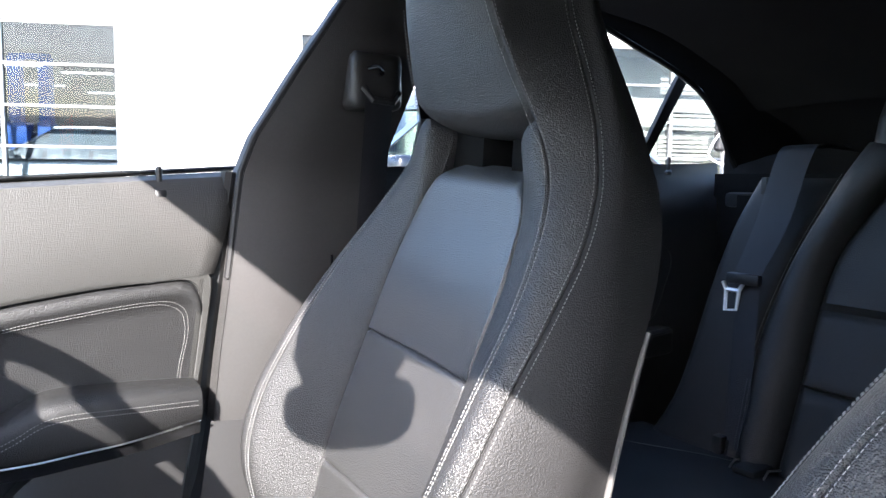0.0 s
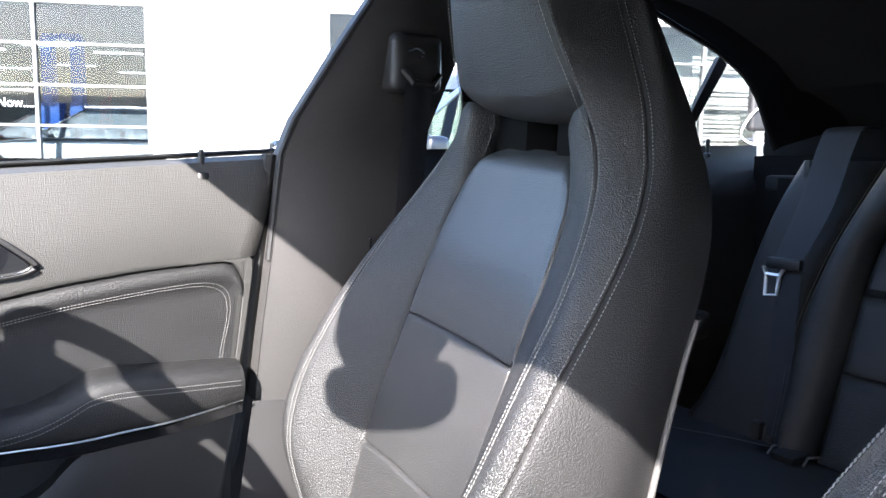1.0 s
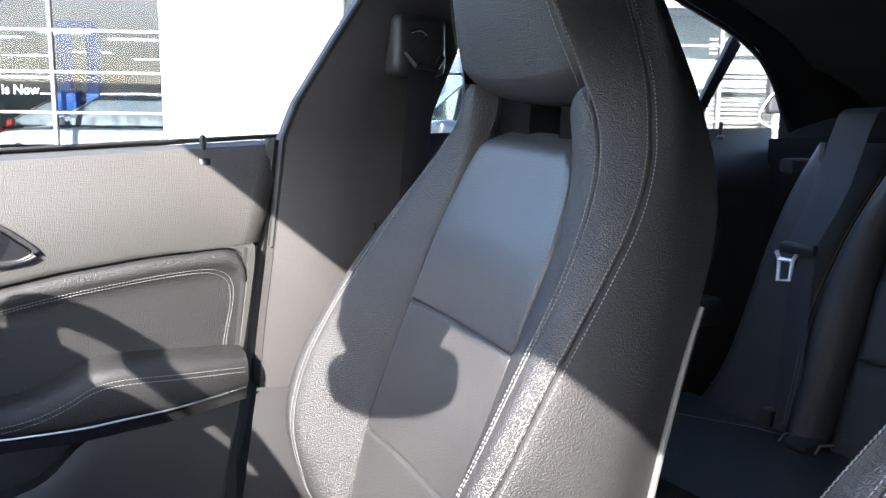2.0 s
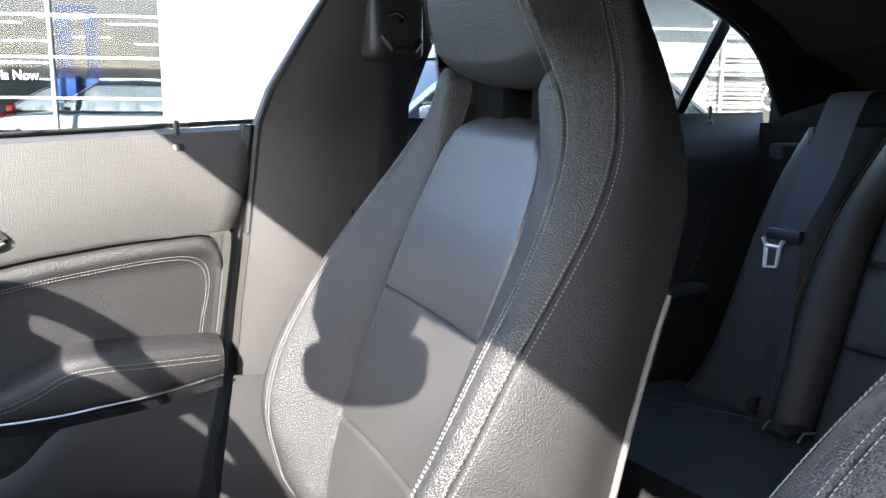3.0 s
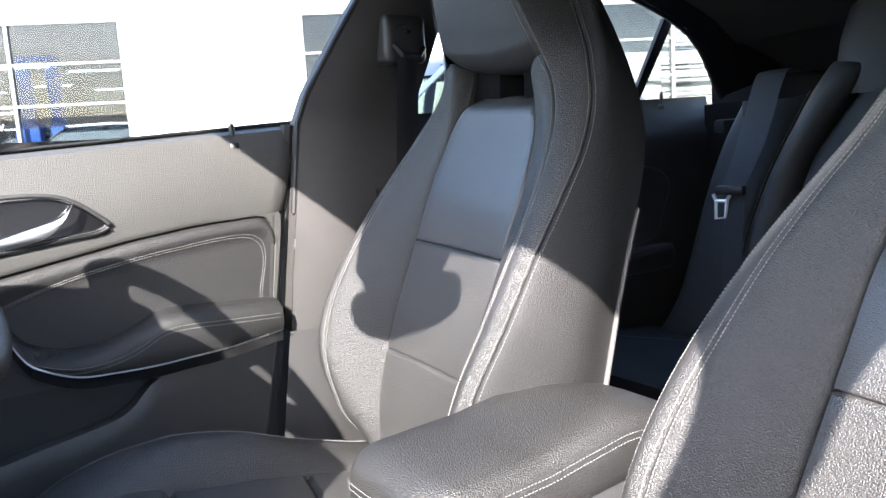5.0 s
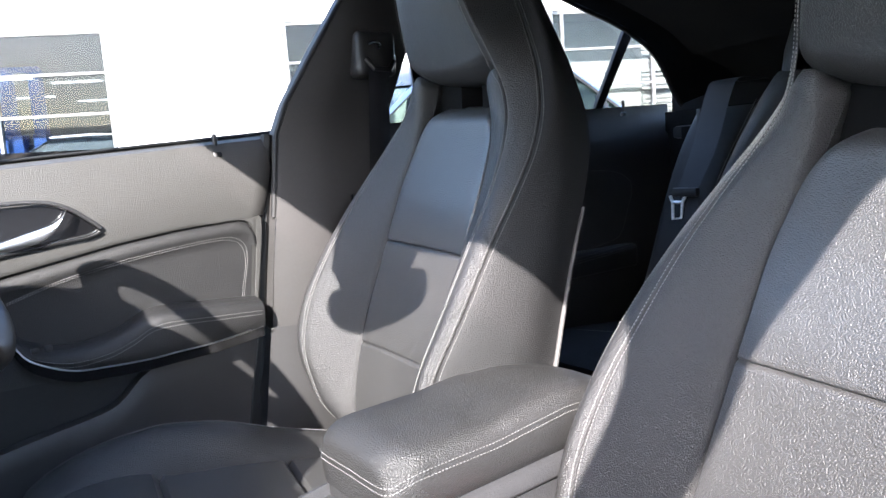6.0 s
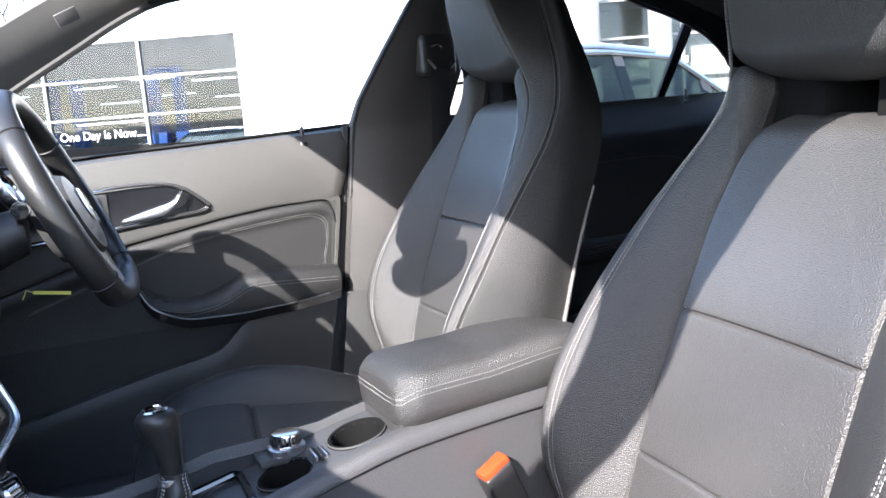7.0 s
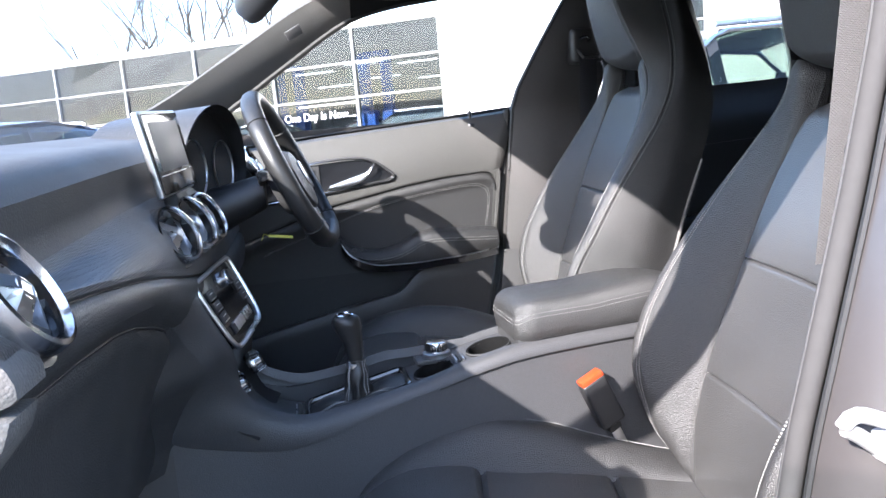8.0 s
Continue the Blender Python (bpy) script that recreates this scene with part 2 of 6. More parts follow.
def stitches(line, out, step=0.0046, length=0.0031, r=0.00045):
    """Short threads along a line, standing r proud along out."""
    d = [0.0]
    for a, b in zip(line, line[1:]):
        d.append(d[-1] + (b - a).length)
    xs, ys, zs = (np.array([p[i] for p in line]) for i in range(3))
    at = lambda s: Vector((np.interp(s, d, xs), np.interp(s, d, ys), np.interp(s, d, zs)))  # noqa: E731
    bm = bmesh.new()
    s = 0.0
    while s + length < d[-1]:
        p, q = at(s), at(s + length)
        way = (q - p).normalized()
        o = Vector(out(p) if callable(out) else out).normalized()
        side = way.cross(o).normalized()
        ring = lambda c, k: [c + side * (r * k), c + o * (r * k * 1.3), c - side * (r * k), c - o * (r * k)]  # noqa: E731
        rings = [[bm.verts.new(v) for v in ring(c, k)] for c, k in ((p, 0.5), (p.lerp(q, 0.25), 1.15), (p.lerp(q, 0.75), 1.15), (q, 0.5))]
        for a, b in zip(rings, rings[1:]):
            for k in range(4):
                bm.faces.new((a[k], a[(k + 1) % 4], b[(k + 1) % 4], b[k]))
        s += step
    return bm


def part(name, bm, material, parent=None, label="", smooth=True, origin=None):
    """One mesh object under a thing or a part. The mesh is given in the thing's space; under a part too."""
    me = bpy.data.meshes.new(name)
    bmesh.ops.recalc_face_normals(bm, faces=bm.faces[:])
    if origin is not None:
        bmesh.ops.translate(bm, vec=-Vector(origin), verts=bm.verts)
    bm.to_mesh(me)
    bm.free()
    if smooth:
        me.shade_smooth()
        me.set_sharp_from_angle(angle=radians(38))
    me.materials.append(material)
    ob = new(name, me)
    ob.parent = parent
    return tagged(ob, label)


def thing(name, label, category, at=(0, 0, 0), group="", kind=""):
    ob = new(name)
    ob.location = at
    ob.empty_display_size = 0.05
    return tagged(ob, label, category, group, kind)


def solid(name, bm, material, label, category="", kind="", group="", smooth=True):
    """A thing of one mesh."""
    return tagged(part(name, bm, material, None, label, smooth), "", category, group, kind)

# ---- the car's shell ----
ROOF = [(-0.16, 1.300), (0.1, 1.312), (0.5, 1.335), (0.9, 1.325), (1.2, 1.285), (1.45, 1.215), (1.62, 1.14)]
WINDOW_TOP = [(-0.34, 1.034), (-0.18, 1.135), (-0.026, 1.222), (0.1, 1.252), (0.3, 1.275), (0.6, 1.295), (0.9, 1.302), (1.074, 1.296), (1.218, 1.259), (1.372, 1.215), (1.525, 1.139), (1.60, 1.065), (1.655, 1.02)]


def roof_z(x, y):
    return float(hermite(ROOF, x)[0]) + 0.03 * (1 - (y / 0.6) ** 2)


# the car stands on a cambered yard: it leans to its left, and is turned a little against the yard's axes
LEANED = Matrix.Translation((0.2, 0.62, 1.22)) @ Matrix.Rotation(radians(-3.4), 4, "Z") @ Matrix.Rotation(radians(5.8), 4, "X") @ Matrix.Translation((-0.2, -0.62, -1.22))


def leaned(ob):
    ob.matrix_basis = LEANED @ ob.matrix_basis
    return ob


def leaned_less(ob):
    ob.matrix_basis = Matrix.Translation((0.2, 0.62, 1.22)) @ Matrix.Rotation(radians(-2), 4, "Z") @ Matrix.Rotation(radians(3.0), 4, "X") @ Matrix.Translation((-0.2, -0.62, -1.22))
    return ob


def window_y(z):
    """Where the side windows and pillars stand at a height: the sides lean in above the belt."""
    return 0.775 - max(z - 0.98, 0) * 0.42


leaned_less(solid("headliner", joined(
    grid(lambda a, b: (-0.10 + a * 1.70, (b * 2 - 1) * 0.67, roof_z(-0.10 + a * 1.70, (b * 2 - 1) * 0.67)), 30, 14),
    grid(lambda a, b: (-0.14 + a * 1.74, (b * 2 - 1) * 0.66, roof_z(-0.14 + a * 1.74, (b * 2 - 1) * 0.62) + 0.05), 30, 14)),
    HEADLINER, "black cloth headliner under the car roof", "ceiling", "structure"))


def rail(s):
    """The roof side trim between the side windows and the headliner, with the pillar at its end."""
    line = smooth_line([(x, z, 0) for x, z in WINDOW_TOP[2:]], 40)

    def at(a, b):
        x, z, _ = line[min(int(a * 39 + 0.5), 39)]
        w = float(np.interp(x, [0.1, 0.6, 1.45, 1.65], [0.61, 0.66, 0.66, 0.70]))
        xr = min(x, 1.60)
        in_y, in_z = 0.54, roof_z(xr, 0.54) + 0.012
        k = max((x - 1.30) / 0.355, 0)
        low = Vector((x, w - 0.01, z))
        high = Vector((x + 0.22 * k, in_y - 0.03 * k, max(in_z - 0.05 * k, 1.0)))
        p = low.lerp(high, b)
        p.z -= 0.004 * math.sin(b * math.pi)
        p.y += 0.012 * math.sin(b * math.pi)
        return (p.x, p.y * s, p.z)

    return grid(at, 39, 6)


for s, side in ((1, "right"), (-1, "left")):
    ob = solid("roof_trim", joined(rail(s), rail(s)), HEADLINER, "black cloth roof rail trim above the side windows", "trim", "structure")
    if s < 0:
        leaned(ob)
    ob = solid("window_seal", tube([(x, s * (float(np.interp(x, [-0.34, -0.18, -0.03, 0.1, 0.6, 1.45, 1.65], [0.695, 0.66, 0.615, 0.61, 0.66, 0.66, 0.70])) - 0.004), z - 0.002) for x, z, _ in smooth_line([(x, z, 0) for x, z in WINDOW_TOP[0 if s > 0 else 3:]], 60)], 0.007, 6), RUBBER,
          "black rubber seal round the side window", "seal", "structure")
    if s < 0:
        leaned(ob)
    # the pillar beside the windscreen
    lowline = [(-0.635, 0.745, 0.90), (-0.345, 0.70, 1.037), (-0.18, 0.665, 1.139), (-0.026, 0.62, 1.229), (0.10, 0.60, 1.256)]
    topline = [(-0.80, 0.69, 0.93), (-0.505, 0.64, 1.050), (-0.30, 0.622, 1.165), (-0.11, 0.592, 1.268), (0.02, 0.57, 1.300)] if s > 0 else [(-0.80, 0.72, 0.895), (-0.505, 0.705, 1.005), (-0.36, 0.69, 1.070), (-0.21, 0.65, 1.155), (-0.12, 0.555, 1.245), (0.0, 0.50, 1.31)]
    if s < 0:
        lowline = [(-0.60, 0.735, 0.925), (-0.346, 0.725, 0.994), (-0.25, 0.72, 1.014), (-0.162, 0.72, 1.074), (-0.09, 0.70, 1.115), (0.01, 0.68, 1.135), (0.088, 0.672, 1.161), (0.18, 0.64, 1.14)]
    lo, hi = smooth_line(lowline, 24), smooth_line(topline, 24)

    def face(a, b, s=s, lo=lo, hi=hi):
        i = min(int(a * 23 + 0.5), 23)
        p = lo[i].lerp(hi[i], b)
        bulge = math.sin(b * math.pi) * 0.005
        return (p.x + bulge * 0.4, (p.y - bulge) * s, p.z - bulge * 0.3)

    def outer(a, b, s=s, lo=lo, hi=hi):
        i = min(int(a * 23 + 0.5), 23)
        p = lo[i].lerp(hi[i], b)
        bulge = math.sin(b * math.pi) * 0.035
        return (p.x - bulge, (p.y + 0.012 + bulge) * s, p.z + bulge)

    ob = solid("windscreen_pillar", joined(grid(face, 23, 8), grid(outer, 23, 8)), PILLAR_CLOTH, "light grey cloth trim on the windscreen pillar", "pillar", "structure")
    if s < 0:
        ob.location = (-0.01, 0, 0.02)
    if s == 1:
        tag = thing("airbag_tag", "small pale oval airbag tag on the pillar trim", "tag", (-0.165, 0.575, 1.192))
        tag.rotation_euler = (radians(-62), radians(-28), radians(8))
        part("plate", rbox(-0.020, 0.020, -0.012, 0.012, -0.002, 0.0015, 0.0014), PALETRIM, tag)
        part("print", joined(*[rbox(-0.012, 0.012, y - 0.0012, y + 0.0012, 0.0015, 0.0019, 0) for y in (-0.004, 0.0, 0.004)]), PANELGREY, tag, "faint grey bars of print")

# windscreen, driver's window, rear windows
leaned(solid("windscreen", grid(lambda a, b: (-0.14 - a * 0.78 - 0.05 * (1 - (2 * b - 1) ** 2), (b * 2 - 1) * (0.57 + 0.11 * a), 1.272 - a * 0.345 + 0.02 * (1 - (2 * b - 1) ** 2)), 14, 14),
      GLASS, "clear windscreen glass", "windscreen", "structure"))
for pane, y, x0, x1 in (("driver_window", 1, -0.45, 0.50), ("rear_window", 1, 0.66, 1.65), ("rear_window", -1, 0.66, 1.65)):
    def shape(a, b, x0=x0, x1=x1, s=y):
        x = x0 + a * (x1 - x0)
        top = float(np.interp(x, [p[0] for p in WINDOW_TOP], [p[1] for p in WINDOW_TOP]))
        z = 0.97 + b * max(top - 0.97, 0.01)
        return (x, s * (window_y(z) + 0.012), z)
    # the left pane is out of view; its dark tint keeps the rear dim
    ob = solid(pane, grid(shape, 20, 6), GLASS if y > 0 else DARKGLASS, "clear side window glass, closed" if y > 0 else "unseen side window glass, tinted to dim the rear", "window", "structure")
    if y < 0:
        leaned(ob)
# out of view as well, tinted dark against light from behind
solid("back_window", grid(lambda a, b: (1.60 + a * 0.5, (b * 2 - 1) * 0.30, 1.17 - a * 0.22 + 0.02 * math.sin(b * 3.14)), 4, 8), DARKGLASS, "unseen rear window, tinted to dim the cabin", "window", "structure")
leaned_less(solid("header_trim", grid(lambda a, b: (-0.135 + 0.10 * a - 0.03 * (1 - (2 * b - 1) ** 2), (2 * b - 1) * 0.60, 1.296 + 0.024 * (1 - (2 * b - 1) ** 2) + 0.03 * a), 4, 16), HEADLINER, "black trim above the windscreen", "trim", "structure"))
leaned_less(solid("car_roof", grid(lambda a, b: (-0.16 + a * 1.80, (b * 2 - 1) * 0.66, roof_z(-0.16 + a * 1.80, (b * 2 - 1) * 0.62) + 0.058), 30, 14), PAINT, "silver painted car roof", "roof", "structure"))
solid("cabin_floor", rbox(-0.95, 2.0, -0.74, 0.74, 0.06, 0.125, 0.01), CARPET, "black carpeted cabin floor", "floor", "structure")
solid("bulkhead", slab([(-0.55, -0.74, 0.2), (-0.95, -0.74, 0.55), (-0.95, -0.74, 0.93), (-0.98, -0.74, 0.93), (-0.98, -0.74, 0.1), (-0.55, -0.74, 0.1)], 1.48, (0, 1, 0)), CARPET,
      "dark bulkhead behind the dashboard", "wall", "structure")
solid("parcel_shelf", rbox(1.56, 2.1, -0.66, 0.66, 0.92, 0.955, 0.01), HEADLINER, "black cloth parcel shelf", "shelf", "structure")
# light-tight closing wall, coloured near black for the shade behind the seat
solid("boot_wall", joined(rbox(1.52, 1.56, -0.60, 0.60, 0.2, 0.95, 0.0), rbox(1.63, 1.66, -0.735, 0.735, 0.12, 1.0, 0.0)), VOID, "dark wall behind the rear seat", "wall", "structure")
solid("bonnet", grid(lambda a, b: (-0.93 - a * 0.95, (b * 2 - 1) * 0.74, 0.90 - 0.12 * a * a + 0.03 * (1 - (2 * b - 1) ** 2)), 8, 10), PAINT, "silver painted bonnet ahead of the windscreen", "bonnet", "structure")

# ---- side trim: B pillars, rear doors ----


def side_trim(s):
    tag = "right" if s > 0 else "left"
    pil = thing("centre_pillar", "dark grained plastic centre pillar with seat belt anchor", "pillar", (0, 0, 0), kind="structure")
    edge = [(0.586, 1.31), (0.540, 1.25), (0.477, 1.14), (0.424, 1.04), (0.408, 0.985), (0.385, 0.82), (0.367, 0.70), (0.356, 0.606)]

    def upper(a, b):
        z = 1.31 - a * 0.714
        x0 = float(np.interp(z, [e[1] for e in reversed(edge)], [e[0] for e in reversed(edge)]))
        x1 = 0.64 + max(z - 1.0, 0) * 0.25
        x = x0 + b * (x1 - x0)
        y = (0.735 if z < 0.98 else 0.735 - (z - 0.98) * 0.36) - 0.022 * math.sin(min(b * 2.2, 1) * 1.5708) * (1 if z < 1.22 else 0.6)
        return (x, s * y, z)

    part("upper_trim", joined(grid(upper, 40, 14), grid(lambda a, b: (upper(a, 0)[0] - 0.001, upper(a, 0)[1] + s * 0.05 * b, upper(a, 0)[2]), 40, 1)), PILLAR, pil)
    part("lower_trim", grid(lambda a, b: (0.346 + b * 0.36 - a * 0.05 * (1 - b), s * (0.722 - 0.03 * math.sin(min(b * 3, 1) * 1.57) + 0.01 * a), 0.602 - a * 0.35), 12, 12), HARD, pil, "smooth grained lower pillar cover")
    part("door_seal", tube([(x - 0.008, s * 0.778, z) for x, z in edge[4:]] + [(0.325, s * 0.776, 0.5), (0.29, s * 0.776, 0.40), (0.26, s * 0.776, 0.3)], 0.013, 8), RUBBER, pil, "black rubber door seal")
    part("frame_seal", tube([(x - 0.003, s * (0.742 - (max(z, 0.98) - 0.98) * 0.36), z) for x, z in edge[:6]], 0.006, 8), RUBBER, pil, "thin rubber seal on the pillar edge")
    # belt anchor and webbing
    belt = thing("seat_belt", "black woven seat belt hanging from its pillar anchor", "seat belt", (0, 0, 0))
    part("anchor_cover", rbox(0.545, 0.635, s * 0.630 if s > 0 else -0.72, s * 0.72 if s > 0 else -0.630, 1.085, 1.175, 0.016, 3), HARD, belt)
    part("guide", tube([(0.560, s * 0.628, 1.118), (0.570, s * 0.618, 1.098), (0.606, s * 0.618, 1.096), (0.622, s * 0.626, 1.112)], 0.006, 8), DARK, belt, "glossy belt guide")
    part("guide_ring", tube(smooth_line([(0.566, s * 0.627, 1.146), (0.580, s * 0.623, 1.150), (0.592, s * 0.623, 1.143), (0.584, s * 0.622, 1.137)], 12), 0.0035, 8), CHROME, belt, "small bright bolt ring")
    part("height_button", rbox(0.626, 0.636, s * 0.640 - 0.003, s * 0.640 + 0.003, 1.128, 1.15, 0.002), SATIN, belt)
    part("webbing", grid(lambda a, b: (0.560 + 0.048 * b + 0.012 * a, s * (0.622 + 0.066 * min(a * 1.6, 1) - 0.004 * math.sin(b * 3.14)), 1.10 - a * 0.60), 24, 4), WEBBING, belt)
    part("stop_clip", rbox(0.541, 0.545, s * 0.704 - 0.002, s * 0.704 + 0.002, 0.826, 0.852, 0.0012), SATIN, belt, "small bright belt clip")
    # rear door
    rd = thing("rear_door", "black trimmed rear door with stitched insert", "door", (0, 0, 0))

    def panel(a, b):
        x = 0.64 + a * 1.04
        top = 1.0 + (x - 0.72) * 0.028
        z = 0.3 + b * (top - 0.3)
        y = 0.735 + (0.03 if b > 0.93 else 0) - 0.02 * math.sin(b * 3.1)
        return (x, s * y, z)

    part("panel", joined(grid(panel, 16, 16), grid(lambda a, b: (0.64 + a * 1.04, s * (0.762 + 0.03 * b), 0.998 + a * 0.029), 16, 2)), SOFT, rd)
    ins = [(0.86, 0.835), (1.25, 0.850), (1.39, 0.838), (1.442, 0.80), (1.425, 0.74), (1.37, 0.655), (0.86, 0.64)]
    line = smooth_line([(x, s * 0.714, z) for x, z in ins], 60)
    part("insert", slab([(x, s * 0.722, z) for x, z, in ins], 0.01, (0, s, 0), 0.003), DOOR_AND_SHADED_LEATHER, rd)
    part("stitching", stitches(line, (0, -s, 0)), THREAD, rd)
    part("armrest", joined(rbox(0.85, 1.42, s * 0.73 if s < 0 else 0.675, -0.675 if s < 0 else 0.73, 0.575, 0.640, 0.018, 3)), DOOR_AND_SHADED_LEATHER, rd)
    for z in (0.624, 0.630, 0.638):
        part("stitching", stitches([Vector((x, s * 0.6735, z + (x - 1.29) * 0.06)) for x in np.linspace(1.0, 1.41, 60)], (0, -s, 0)), THREAD, rd)
    part("lock_knob", lathe([(0, 0.03), (0.004, 0.03), (0.005, 0.022), (0.004, 0.0), (0.009, -0.004), (0.009, -0.012)], 14, Matrix.Translation((1.445, s * 0.735, 1.006))), DARK, rd)
    # divider of the rear side window
    solid("window_divider", slab([(1.355, s * 0.757, 1.018), (1.385, s * 0.757, 1.018), (1.425, s * 0.68, 1.20), (1.395, s * 0.68, 1.215)], 0.012, (0, s, 0), 0.002), RUBBER, "black bar dividing the rear side window", "divider", "structure")
    solid("sill", rbox(-0.6, 1.66, s * 0.66 if s > 0 else -0.80, 0.80 if s > 0 else s * 0.66, 0.18, 0.30, 0.02), HARD, "black plastic door sill", "sill", "structure")
    solid("rear_side_wall", rbox(1.66, 2.1, s * 0.72 if s > 0 else -0.75, 0.75 if s > 0 else -0.72, 0.2, 1.0, 0.0), HEADLINER, "dark rear side trim", "wall", "structure")


side_trim(1)
before = set(scene.objects)
side_trim(-1)
for ob in set(scene.objects) - before:
    if ob.parent is None:
        leaned(ob)

# ---- seats ----
# the backrest's lines by height: height, distance from the seat's middle plane, depth
GROOVE = [(0.40, 0.144, 0.400), (0.48, 0.145, 0.402), (0.56, 0.142, 0.415), (0.64, 0.139, 0.436), (0.72, 0.136, 0.463), (0.80, 0.133, 0.490), (0.87, 0.132, 0.517), (0.93, 0.123, 0.541), (0.98, 0.112, 0.558), (1.02, 0.104, 0.566), (1.06, 0.096, 0.569)]
ROLL = [(0.40, 0.167, 0.364), (0.48, 0.169, 0.374), (0.56, 0.171, 0.387), (0.64, 0.172, 0.406), (0.72, 0.169, 0.433), (0.80, 0.164, 0.468), (0.87, 0.156, 0.504), (0.93, 0.145, 0.530), (0.98, 0.130, 0.541), (1.02, 0.117, 0.543), (1.06, 0.105, 0.542)]
PIPED = [(0.40, 0.197, 0.372), (0.48, 0.212, 0.345), (0.56, 0.224, 0.332), (0.64, 0.232, 0.349), (0.72, 0.234, 0.388), (0.80, 0.225, 0.435), (0.87, 0.214, 0.479), (0.93, 0.195, 0.515), (0.98, 0.172, 0.540), (1.02, 0.151, 0.548), (1.06, 0.134, 0.539), (1.11, 0.119, 0.520), (1.17, 0.103, 0.502), (1.24, 0.092, 0.490)]
RIDGE = [(0.40, 0.246, 0.378), (0.48, 0.253, 0.354), (0.56, 0.259, 0.340), (0.64, 0.263, 0.357), (0.72, 0.266, 0.399), (0.80, 0.258, 0.448), (0.87, 0.246, 0.499), (0.93, 0.229, 0.544), (0.98, 0.207, 0.574), (1.02, 0.186, 0.589), (1.06, 0.166, 0.597), (1.11, 0.138, 0.600), (1.17, 0.110, 0.597), (1.24, 0.096, 0.592)]
FLANK = [(0.40, 0.298, 0.391), (0.48, 0.299, 0.410), (0.56, 0.299, 0.431), (0.64, 0.297, 0.457), (0.72, 0.290, 0.489), (0.80, 0.276, 0.527), (0.87, 0.258, 0.560), (0.93, 0.239, 0.585), (0.98, 0.219, 0.602), (1.02, 0.201, 0.613), (1.06, 0.180, 0.619), (1.11, 0.153, 0.623), (1.17, 0.122, 0.622), (1.24, 0.102, 0.618)]
REAR = [(0.40, 0.318, 0.452), (0.48, 0.307, 0.480), (0.56, 0.295, 0.507), (0.64, 0.282, 0.535), (0.72, 0.267, 0.564), (0.80, 0.251, 0.597), (0.87, 0.237, 0.629), (0.93, 0.220, 0.652), (0.98, 0.198, 0.663), (1.02, 0.177, 0.665), (1.06, 0.157, 0.663), (1.11, 0.131, 0.656), (1.17, 0.104, 0.646), (1.24, 0.090, 0.636)]
SEAT_TOP, SEAM_LOW, SEAM_HIGH, PANEL_TOP = 1.262, 0.590, 0.768, 0.996
SEAT_MID = Vector((0.455, 0.0, 0.655))
# the cushion: depth, height of its middle, height of its bolsters
CUSH = [(-0.190, 0.335, 0.365), (-0.165, 0.388, 0.412), (-0.13, 0.422, 0.445), (-0.075, 0.446, 0.472), (-0.02, 0.450, 0.487), (0.03, 0.444, 0.493), (0.07, 0.430, 0.495), (0.165, 0.420, 0.478), (0.26, 0.405, 0.443), (0.37, 0.385, 0.408), (0.43, 0.375, 0.395)]


def back_line(table, z):
    """A line of the backrest at a height: distance from the middle, depth; the top is rounded."""
    u, x = (float(v) for v in hermite(table, z))
    if z > 1.20:
        f = math.sqrt(max(1 - ((z - 1.20) / (SEAT_TOP - 1.20)) ** 2, 0.0))
        u, x = u * (0.1 + 0.9 * f), 0.585 + (x - 0.585) * (0.2 + 0.8 * f)
    if z < 0.47 and table is not GROOVE and table is not REAR:
        x += 4.5 * (0.47 - z) ** 2
    return u, x


def back_section(z):
    """The bolster's section at a height, from the groove beside the panels to the rear edge, with the two seams' places."""
    rows = [(i, *back_line(t, z)) for i, t in enumerate((GROOVE, ROLL, PIPED, RIDGE, FLANK, REAR))]
    wave = lambda a, b, n: [a + (b - a) * (0.5 - 0.5 * math.cos(math.pi * k / n)) for k in range(n + 1)]  # noqa: E731
    steps = wave(0, 2, 26) + wave(2, 3, 26)[1:] + wave(3, 5, 28)[1:]
    return [Vector((*(float(v) for v in hermite(rows, q)), 0)) for q in steps], 26, 52


